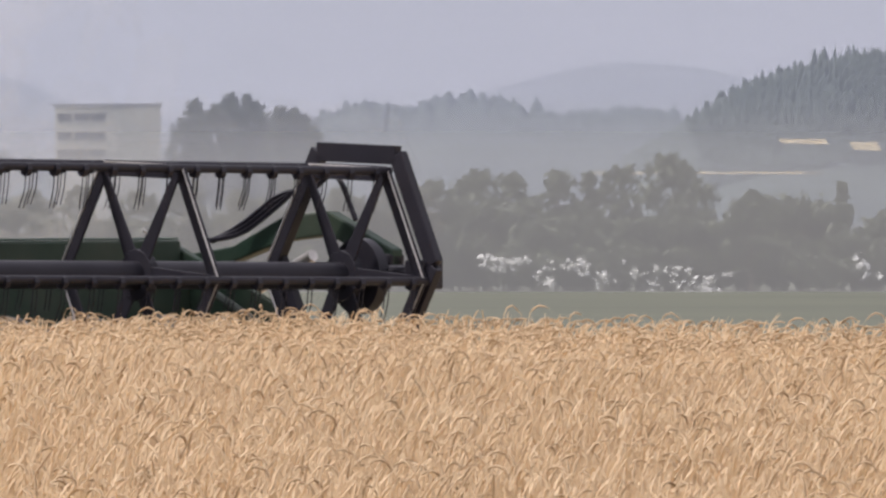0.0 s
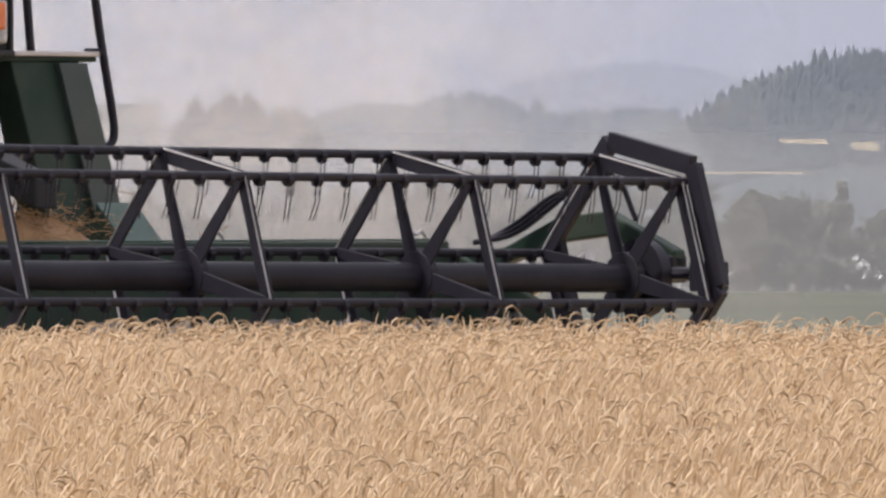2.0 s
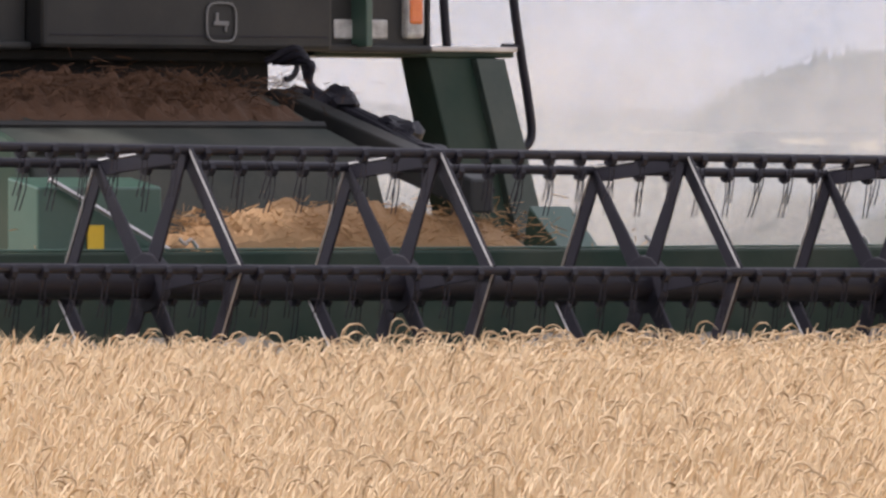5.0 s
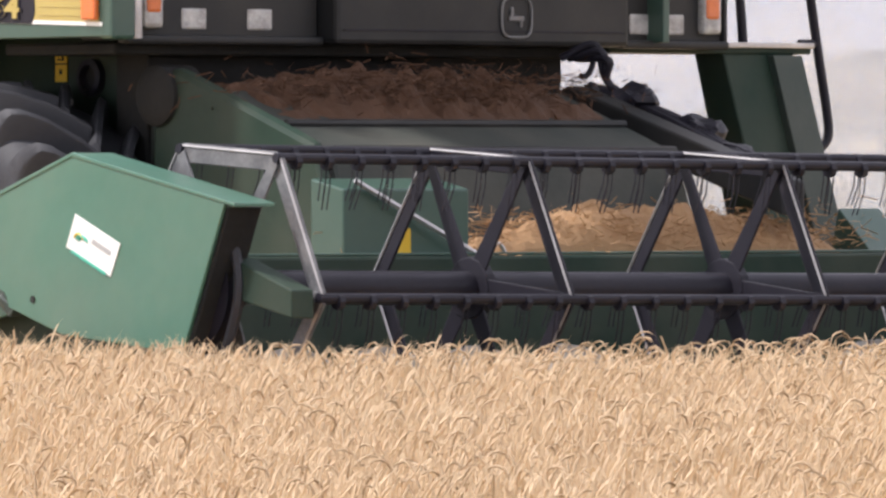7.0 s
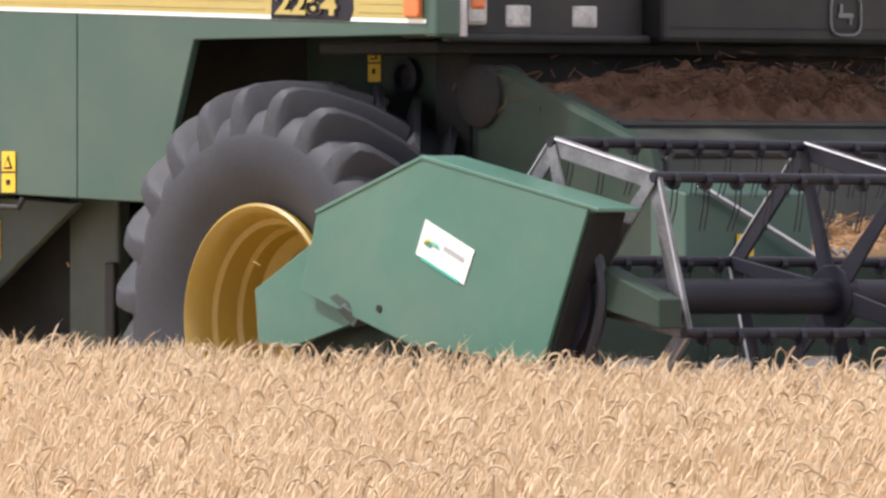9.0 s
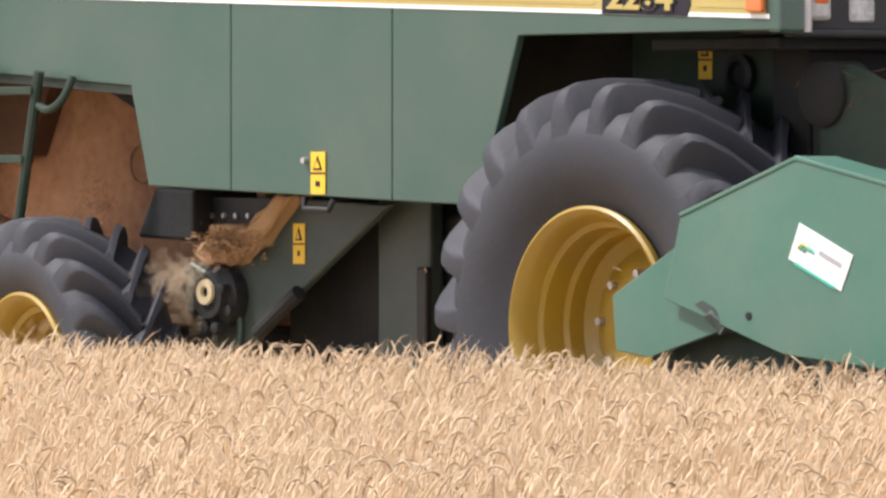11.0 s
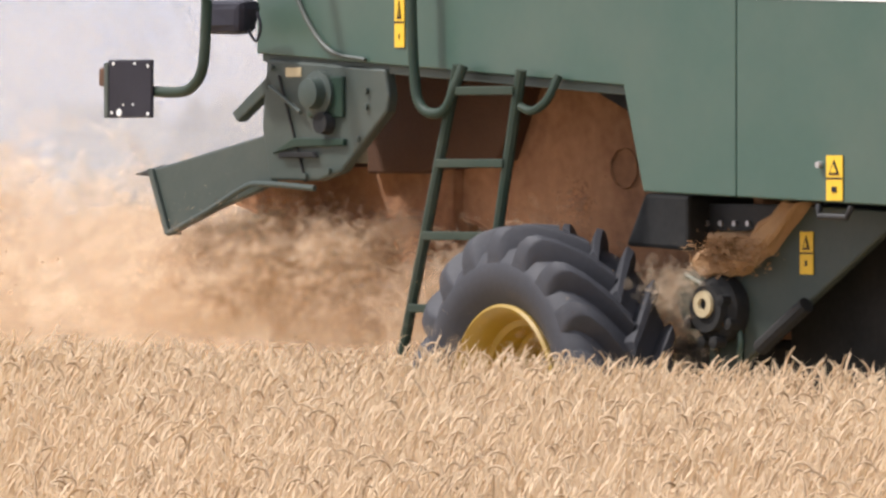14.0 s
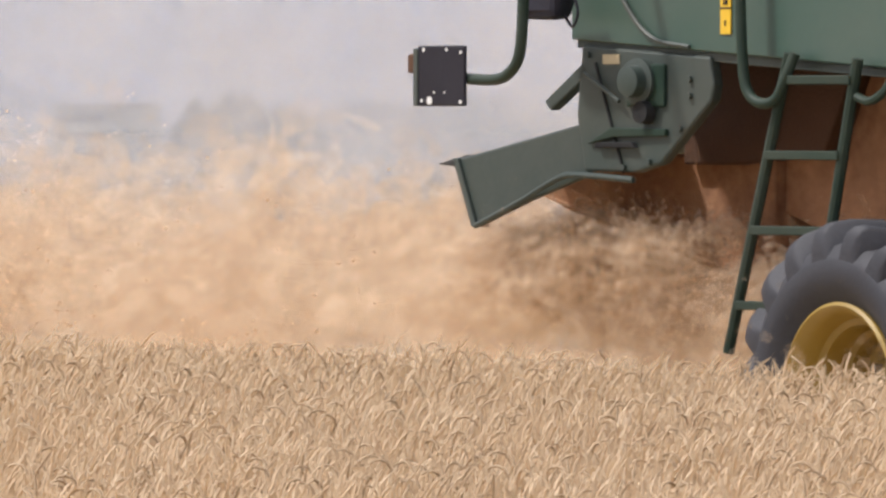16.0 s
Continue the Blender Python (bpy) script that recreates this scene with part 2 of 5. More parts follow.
# time, way gone, lift of the body, pitch (tail up)
WAY = [(0, -7.635, 0.018, -0.1), (0.5, -7.17, 0.02, -0.1), (1, -6.70, 0.024, -0.1), (1.5, -6.22, 0.028, -0.1), (2, -5.73, 0.024, -0.1), (2.5, -5.242, 0.014, -0.1), (3, -4.72, 0.009, -0.1), (3.5, -4.252, 0.02, -0.1), (4, -3.777, 0.02, -0.1),
       (5.2, -2.66, 0.017, -0.05), (6.5, -1.447, 0.014, 0), (7, -0.959, 0.017, 0), (7.5, -0.488, 0.009, 0), (8, 0.0, 0.001, 0), (8.5, 0.508, 0.004, 0), (9, 0.992, 0.005, 0), (10.2, 2.135, 0.002, 0), (11.5, 3.377, -0.001, 0), (12, 3.853, -0.005, 0), (12.5, 4.345, -0.004, 0),
       (13, 4.803, -0.010, 0), (13.5, 5.299, -0.017, 0), (14, 5.789, -0.016, 0), (14.5, 6.252, -0.009, 0.01), (15, 6.713, -0.006, 0.12), (15.5, 7.184, -0.006, 0.26), (16, 7.611, -0.008, 0.31)]


def gone(t):
    """How far the machine has gone at t."""
    for (t0, s0, _, _), (t1, s1, _, _) in zip(WAY, WAY[1:]):
        if t <= t1:
            return s0 + (s1 - s0) * (t - t0) / (t1 - t0)
    return WAY[-1][1]


def machine_pose(s, lift=0.0, pitch=0.0):
    """The machine tips about its front axle."""
    return pose(s * CA, FAR - s * SA, lift, 0, 0, HEAD) @ pose(-0.25, 0, 0.9) @ pose(0, 0, 0, 0, pitch, 0) @ pose(0.25, 0, -0.9)


# ---------------------------------------------------------------- ground
def ground_height(y):
    if y < 34:
        return -0.024 * (34 - max(y, 20))
    if y < 70:
        return 0.0
    return -5.3 * min(1.0, (y - 70) / 490)


def make_ground():
    ys = [-60, -20, 0, 10, 16, 20, 24, 28, 31, 34, 38, 45, 55, 70, 95, 130, 200, 300, 420, 560, 800, 1200, 2000, 3200, 4900]
    xs = [-2600, -900, -300, -100, -40, -15, -6, 0, 6, 15, 40, 100, 300, 900, 2600]
    bm = bmesh.new()
    grid = [[bm.verts.new((x, y, ground_height(y))) for x in xs] for y in ys]
    for a, b in zip(grid, grid[1:]):
        for i in range(len(xs) - 1):
            f = bm.faces.new((a[i], a[i + 1], b[i + 1], b[i]))
            f.material_index = 1 if a[i].co.y >= 95 else 0
    ob = part("ground", bm, SOIL)
    ob.data.materials.append(MEADOW)
    tagged(ob, "straw-littered field soil running out into green meadow", "ground", kind="structure")


make_ground()


# ---------------------------------------------------------------- wheat
def stalk_template(rng, cheap):
    """One ripe stalk with a hooked, nodding ear and a dry blade: vertices, triangles and which of them are ear."""
    h = 0.70
    ear, neck = rng.uniform(0.065, 0.095), rng.uniform(0.045, 0.075)
    hooked = rng.random() < 0.11
    lean = rng.uniform(-0.14, 0.18) if hooked else rng.uniform(-0.2, 0.3)
    bend = rng.choice([rng.uniform(0.2, 1.0), rng.uniform(1.3, 2.2), rng.uniform(2.2, 3.2)], p=[0.25, 0.5, 0.25])
    if not hooked:
        bend = rng.uniform(0.0, 1.0)
    thin = 0.0018
    stem = [(0.0, thin), (0.45 * h, thin), (0.8 * h, thin), (h, thin * 0.9), (h + neck * 0.5, thin * 0.85), (h + neck, thin * 0.85)]
    size = rng.uniform(0.0032, 0.0042) if hooked else rng.uniform(0.0022, 0.0034)
    marks = [0.0, 0.2, 0.5, 0.8, 1.0] if cheap else [0.0, 0.15, 0.35, 0.6, 0.82, 1.0]
    head = [(h + neck + ear * k, size * (0.55 + 0.45 * math.sin(math.pi * min(1.0, k * 0.9 + 0.1))) if k < 1 else 0.0014) for k in marks]
    pos, ang, last = np.zeros(2), lean, 0.0
    verts, tris, is_ear = [], [], []
    sides = 3
    for run, eared in ((stem, 0), (head, 1)):
        first = len(verts)
        for s, r in run:
            cur = max(0.0, (s - h - 0.2 * neck) / (0.8 * neck + ear))
            nang = lean + bend * min(1.0, cur * 1.1) ** 1.55
            mid = (ang + nang) / 2
            pos = pos + (s - last) * np.array([math.sin(mid), math.cos(mid)])
            ang, last = nang, s
            n2 = np.array([math.cos(ang), -math.sin(ang)])
            for k in range(sides):
                a = 2 * math.pi * k / sides + 0.5
                off = n2 * (r * math.cos(a))
                verts.append((pos[0] + off[0], r * math.sin(a) * 1.15, pos[1] + off[1]))
        for i in range(len(run) - 1):
            for k in range(sides):
                a, c = first + i * sides + k, first + i * sides + (k + 1) % sides
                tris += [(a, c, c + sides), (a, c + sides, a + sides)]
                is_ear += [eared * hooked, eared * hooked]
    d = np.array([math.sin(ang), math.cos(ang)])
    for k in range(2 if cheap else 3):
        i0 = len(verts)
        q = pos - d * ear * rng.uniform(0.0, 0.5)
        tip = q + (d + rng.normal(0, 0.2, 2)) * rng.uniform(0.02, 0.045)
        sw = rng.uniform(-0.01, 0.01)
        verts += [(q[0] - 0.0008, 0.0, q[1]), (q[0] + 0.0008, 0.0, q[1]), (tip[0], sw, tip[1])]
        tris.append((i0, i0 + 1, i0 + 2))
        is_ear.append(0)
    for k in range(1):
        i0 = len(verts)
        z0 = rng.uniform(0.45, 0.66)
        az, out, drop = rng.uniform(0, 6.28), rng.uniform(0.05, 0.13), rng.uniform(-0.14, 0.03)
        ca, sa = math.cos(az), math.sin(az)
        x0 = math.sin(lean) * z0
        wd = rng.uniform(0.0016, 0.0034)
        for f, z, ww in ((0, z0, wd), (0.5, z0 + 0.04, wd), (1.0, z0 + drop, 0.0006)):
            verts += [(x0 + ca * out * f - sa * ww, sa * out * f + ca * ww, z), (x0 + ca * out * f + sa * ww, sa * out * f - ca * ww, z)]
        tris += [(i0, i0 + 1, i0 + 3), (i0, i0 + 3, i0 + 2), (i0 + 2, i0 + 3, i0 + 5), (i0 + 2, i0 + 5, i0 + 4)]
        is_ear += [0] * 4
    verts = np.array(verts)
    verts[:, 2] += (0.80 + (rng.uniform(-0.045, 0.010) if hooked else rng.uniform(-0.07, 0.0)) - verts[:, 2].max()) * np.clip(verts[:, 2] / 0.5, 0, 1)
    return verts, np.array(tris), np.array(is_ear)


RNG = np.random.default_rng(7)
FINE = [stalk_template(RNG, False) for _ in range(56)]
CHEAP = [stalk_template(RNG, True) for _ in range(30)]


def stalks(name, xy, templates, tall=0.888, origin=(0, 0)):
    """Ripe stalks at the given places, as one object."""
    n = len(xy)
    kind = RNG.integers(0, len(templates), n)
    turn = RNG.normal(0.0, 0.75, n) + np.where(RNG.random(n) < 0.25, math.pi, 0)
    size = RNG.normal(1.0, 0.022, n) * tall / 0.80
    patch = np.array([noise.noise(Vector((float(x) * 0.8, float(y) * 0.8, 3.0))) for x, y in xy]) * 0.035
    size = size + patch
    base = np.array([ground_height(float(y)) for _, y in xy])
    vs, ts, es, off = [], [], [], 0
    for k, (tv, tt, te) in enumerate(templates):
        sel = np.where(kind == k)[0]
        if not len(sel):
            continue
        c, s, z = np.cos(turn[sel]), np.sin(turn[sel]), size[sel]
        p = np.empty((len(sel), len(tv), 3))
        p[:, :, 0] = (tv[None, :, 0] * c[:, None] - tv[None, :, 1] * s[:, None]) * z[:, None] + xy[sel, 0][:, None] - origin[0]
        p[:, :, 1] = (tv[None, :, 0] * s[:, None] + tv[None, :, 1] * c[:, None]) * z[:, None] + xy[sel, 1][:, None] - origin[1]
        p[:, :, 2] = tv[None, :, 2] * z[:, None] + base[sel][:, None]
        vs.append(p.reshape(-1, 3))
        ts.append((tt[None] + (np.arange(len(sel)) * len(tv))[:, None, None] + off).reshape(-1, 3))
        es.append(np.tile(te, len(sel)))
        off += len(sel) * len(tv)
    ob = from_arrays(name, np.concatenate(vs), np.concatenate(ts), WHEAT)
    ob.data.materials.append(WHEAT_EAR)
    ob.data.polygons.foreach_set("material_index", np.concatenate(es).astype(np.int32))
    ob.location = (origin[0], origin[1], 0)
    return ob


EDGE_NEAR, EDGE_FAR = 3.22, -2.05


def across(xy):
    """Position of points across and along the machine's way: (u, w)."""
    dx, dy = xy[:, 0], FAR - xy[:, 1]
    return dx * CA + dy * SA, -dx * SA + dy * CA


def make_field():
    # the standing crop before the machine's way
    def scatter(n, x0, x1, y0, y1):
        return np.stack([RNG.uniform(x0, x1, n), RNG.uniform(y0, y1, n)], 1)
    p = scatter(60000, -2.6, 2.6, 17.0, 38.5)
    u, w = across(p)
    keep = (np.abs(p[:, 0]) < 0.053 * p[:, 1] + 0.12) & (w > EDGE_NEAR + 0.06 * np.sin(u * 5) + RNG.normal(0, 0.03, len(p)))
    tagged(stalks("standing_wheat", p[keep], FINE), "dense ripe golden wheat with nodding ears standing uncut", "wheat", kind="stuff")
    p = scatter(17000, -11, 11, 10.0, 44.0)
    u, w = across(p)
    keep = (np.abs(p[:, 0]) >= 0.053 * p[:, 1] + 0.12) & (w > EDGE_NEAR)
    tagged(stalks("standing_wheat", p[keep], CHEAP), "ripe golden wheat beside the mown strip", "wheat", kind="stuff")


make_field()
KNIFE = 3.75
STRIPS = []


def make_strips():
    """Strips of crop across the machine's way, which come down to stubble as the knife reaches them."""
    u0 = -4.6
    step = 0.4
    for i in range(44):
        a = u0 + i * step
        n = int((EDGE_NEAR - EDGE_FAR) * step * (270 if a < 8 else 110))
        u = RNG.uniform(a, a + step, n)
        w = RNG.uniform(EDGE_FAR, EDGE_NEAR, n) + RNG.normal(0, 0.03, n)
        xy = np.stack([u * CA - w * SA, FAR - u * SA - w * CA], 1)
        mid = (a + step / 2) * CA, FAR - (a + step / 2) * SA
        ob = stalks("wheat_strip", xy, CHEAP, tall=0.850, origin=mid)
        tagged(ob, "strip of ripe wheat cut down to stubble by the header", "wheat", group="strips of wheat in the mown swath", kind="stuff")
        STRIPS.append((a, ob, mid))


make_strips()


def make_stubble():
    n = 9000
    u, w = RNG.uniform(-14, -4.6, n), RNG.uniform(-14, EDGE_NEAR, n)
    n2 = 9000
    u = np.concatenate([u, RNG.uniform(-4.6, 14, n2)])
    w = np.concatenate([w, RNG.uniform(-14, EDGE_FAR, n2)])
    xy = np.stack([u * CA - w * SA, FAR - u * SA - w * CA], 1)
    n = len(xy)
    vs = np.empty((n, 3, 3))
    ang = RNG.uniform(0, 6.28, n)
    base = np.array([ground_height(float(y)) for y in xy[:, 1]])
    hgt = RNG.uniform(0.08, 0.2, n)
    for k, s in ((0, -1), (1, 1)):
        vs[:, k, 0], vs[:, k, 1], vs[:, k, 2] = xy[:, 0] + s * 0.004 * np.cos(ang), xy[:, 1] + s * 0.004 * np.sin(ang), base
    vs[:, 2, 0], vs[:, 2, 1], vs[:, 2, 2] = xy[:, 0] + RNG.normal(0, 0.03, n), xy[:, 1] + RNG.normal(0, 0.03, n), base + hgt
    tagged(from_arrays("stubble", vs.reshape(-1, 3), np.arange(n * 3).reshape(-1, 3), STRAW), "short pale stubble on the mown field", "stubble", kind="stuff")


make_stubble()

# ---------------------------------------------------------------- the harvester
def make_tyre(radius, carcass, w_in, w_out, rim, lugs, lug_h):
    """A tractor tyre with slanting lugs, centred on its axle."""
    wm, half = (w_in + w_out) / 2, (w_out - w_in) / 2
    prof = [(wm - half * 0.62, rim), (wm - half * 0.92, rim + (carcass - rim) * 0.25), (wm - half, rim + (carcass - rim) * 0.6), (wm - half * 0.93, carcass * 0.955), (wm - half * 0.75, carcass * 0.985), (wm - half * 0.35, carcass),
            (wm + half * 0.35, carcass), (wm + half * 0.66, carcass * 0.985), (wm + half * 0.84, carcass * 0.95), (wm + half * 0.95, carcass * 0.89), (wm + half * 1.01, rim + (carcass - rim) * 0.66), (wm + half * 1.0, rim + (carcass - rim) * 0.4), (wm + half * 0.92, rim + (carcass - rim) * 0.25), (wm + half * 0.78, rim + 0.012), (wm + half * 0.62, rim)]
    return lathe(prof, 72)


def make_lug(radius, carcass, w_in, w_out, side):
    """One lug from the tread's middle to the shoulder, slanting back and running out on the sidewall."""
    wm, half = (w_in + w_out) / 2, (w_out - w_in) / 2
    bm = bmesh.new()
    secs = []
    for f, top, bot in ((-0.05, 1.0, 0.90), (0.25, 1.004, 0.90), (0.55, 1.002, 0.89), (0.76, 0.992, 0.87), (0.87, 0.972, 0.84), (0.94, 0.935, 0.80), (0.98, 0.88, 0.775), (0.99, 0.82, 0.765)):
        w = wm + side * half * f
        ang = max(0.0, 1 - f) ** 1.25 * 0.44
        thick = 0.032 / radius * (1.45 if f > 0.9 else 1.2 if f > 0.6 else 1.0)
        ring = []
        for k, d in ((0.0, -1.35), (0.86, -0.85), (1.0, -0.62), (1.0, 0.62), (0.86, 0.85), (0.0, 1.35)):
            r = radius * (bot + (top - bot) * k)
            ring.append(bm.verts.new(V(r * math.sin(ang + d * thick), w, r * math.cos(ang + d * thick))))
        secs.append(ring)
    for r0, r1 in zip(secs, secs[1:]):
        for j in range(5):
            bm.faces.new((r0[j], r0[j + 1], r1[j + 1], r1[j]))
    bm.faces.new(secs[0])
    bm.faces.new(secs[-1])
    bmesh.ops.recalc_face_normals(bm, faces=bm.faces)
    return bm


def make_wheel(name, label, parent, radius, carcass, w_in, w_out, rim, lugs):
    wheel = new(name)
    wheel.parent = parent
    tagged(wheel, label)
    part("tyre", make_tyre(radius, carcass, w_in, w_out, rim, lugs, 0.05), RUBBER, wheel, "dusty black rubber with deep slanting lugs", smooth=True)
    for side in (-1, 1):
        me = mesh_of(make_lug(radius, carcass, min(w_in, w_out), max(w_in, w_out), side), "lug")
        me.materials.append(RUBBER)
        me.polygons.foreach_set("use_smooth", [True] * len(me.polygons))
        me.set_sharp_from_angle(angle=radians(32))
        for k in range(lugs):
            ob = new("lug", me)
            ob.parent = wheel
            ob.matrix_basis = pose(0, 0, 0, 0, 360 * (k + (0.5 if side > 0 else 0)) / lugs, 0)
    o = w_out
    s = 1 if w_out > w_in else -1
    prof = [(o - s * 0.06, rim + 0.012), (o - s * 0.03, rim + 0.018), (o - s * 0.022, rim + 0.006), (o - s * 0.035, rim - 0.012), (o - s * 0.07, rim - 0.03), (o - s * 0.12, rim - 0.04), (o - s * 0.13, rim - 0.062),
            (o - s * 0.22, rim - 0.068), (o - s * 0.235, rim - 0.085), (o - s * 0.30, rim - 0.09), (o - s * 0.33, rim - 0.14), (o - s * 0.29, rim * 0.55), (o - s * 0.27, rim * 0.42), (o - s * 0.27, 0.0)]
    rim_ob = part("rim", lathe(prof, 64), YELLOW, wheel, "deep-dished yellow painted steel rim", smooth=True)
    bm = lathe([(o - s * 0.30, 0.14), (o - s * 0.285, 0.13), (o - s * 0.26, 0.10), (o - s * 0.255, 0.0)], 24)
    part("hub", bm, YELLOW, wheel, smooth=True)
    for k in range(8):
        a = 2 * math.pi * k / 8
        c = V(rim * 0.46 * math.sin(a), o - s * 0.28, rim * 0.46 * math.cos(a))
        part("wheel_nut", tube([c, c + V(0, s * 0.035, 0)], 0.016, 6), STEEL, wheel)
    return wheel


def side_panels(comb):
    w = 1.45
    for s in (1, -1):
        w0, w1 = (s * (w - 0.035), s * w)
        tail = [(-5.16, 2.9), (-5.16, 1.925), (-3.045, 1.79), (-2.935, 1.405), (-2.431, 1.387), (-2.431, 2.9)]
        part("side_panel", prism(tail, w0, w1, 0.006), GREEN, comb, "dull green sheet-metal side panel")
        part("side_panel", prism([(-2.427, 2.9), (-2.427, 1.387), (-1.472, 1.352), (-1.472, 2.9)], w0, w1, 0.006), GREEN, comb)
        part("side_panel", prism([(-1.468, 2.9), (-1.468, 1.352), (-0.97, 1.335), (-0.745, 1.96), (0.66, 1.965), (0.66, 2.9)], w0, w1, 0.006), GREEN, comb)
        # yellow stripe with its pale lower edge
        e = 0.004 * s
        part("stripe", prism([(-3.9, 2.16), (0.62, 2.022), (0.62, 2.24), (-3.9, 2.36)], s * w + 0.0 * e, s * w + e, 0), STRIPE, comb, "yellow stripe along the side panel")
        part("pinstripe", prism([(-3.9, 2.145), (0.64, 2.006), (0.64, 2.022), (-3.9, 2.16)], s * w, s * w + e, 0), WHITE, comb, "thin white line under the stripe")
        # ribs of the stripe, broken by the number
        for k in range(6):
            f = (k + 0.7) / 6.5
            for u0, u1 in ((-3.9, -0.31), (0.25, 0.62)):
                z0, z1 = (2.16 + 0.2 * f + (-0.138 + 0.018 * f) * (u + 3.9) / 4.52 for u in (u0, u1))
                part("stripe_rib", prism([(u0, z0 - 0.004), (u1, z1 - 0.004), (u1, z1 + 0.004), (u0, z0 + 0.004)], s * w + e, s * w + 1.6 * e, 0), STRIPE, comb)
    # folded lip along the raised tail
    part("lip", prism([(-5.15, 1.925), (-3.05, 1.79), (-3.05, 1.755), (-4.3, 1.835), (-5.15, 1.895)], 1.40, 1.43, 0.004), GREY, comb)
    # model number on the stripe
    cu = bpy.data.curves.new("model_number", "FONT")
    cu.body, cu.size, cu.extrude, cu.align_x = "2264", 0.122, 0.002, "LEFT"
    cu.offset = 0.004
    ob = new("number_source", cu)
    dep = bpy.context.evaluated_depsgraph_get()
    me = bpy.data.meshes.new_from_object(ob.evaluated_get(dep))
    bpy.data.objects.remove(ob)
    for nm, mat, off, gro in (("number_shadow", BLACK, 0.008, 1.0), ("model_number", STRIPE, 0.012, 0.93)):
        m2 = me.copy()
        m2.materials.clear()
        m2.materials.append(mat)
        o2 = new(nm, m2)
        o2.parent = comb
        o2.matrix_basis = Matrix.Translation(V(-0.25 + (1 - gro) * 0.2, 1.45 + off, 2.05 + (1 - gro) * 0.07)) @ Euler((radians(90), radians(1.6), 0)).to_matrix().to_4x4() @ Matrix.Diagonal((1.6 * gro, gro, 1, 1))
        tagged(o2, "dark number plate shape behind the digits" if mat is BLACK else "yellow model digits 2264")
    part("number_backing", prism([(-0.27, 2.035), (0.2, 2.02), (0.22, 2.06), (0.215, 2.17), (-0.26, 2.185)], 1.453, 1.456, 0), BLACK, comb, "black backing of the model digits")


def decal(comb, u, w, h0, h1, name="warning_decal", wide=0.085):
    part(name, box(u, u + wide, w, w + 0.004, h0, h1, 0), DECAL, comb, "yellow warning decal with black pictograms")
    mid = (h0 + h1) / 2
    bm = prism([(u + 0.015, mid + 0.012), (u + wide - 0.015, mid + 0.012), (u + wide / 2, h1 - 0.015)], w + 0.004, w + 0.007, 0)
    part("pictogram", bm, BLACK, comb)
    part("pictogram", prism([(u + 0.026, mid + 0.019), (u + wide - 0.026, mid + 0.019), (u + wide / 2, h1 - 0.032)], w + 0.007, w + 0.010, 0), DECAL, comb)
    part("pictogram", box(u + 0.03, u + wide - 0.03, w + 0.004, w + 0.007, h0 + 0.03, h0 + 0.05, 0), BLACK, comb)
    part("dividing_line", box(u, u + wide, w + 0.004, w + 0.006, mid - 0.004, mid + 0.002, 0), BLACK, comb)


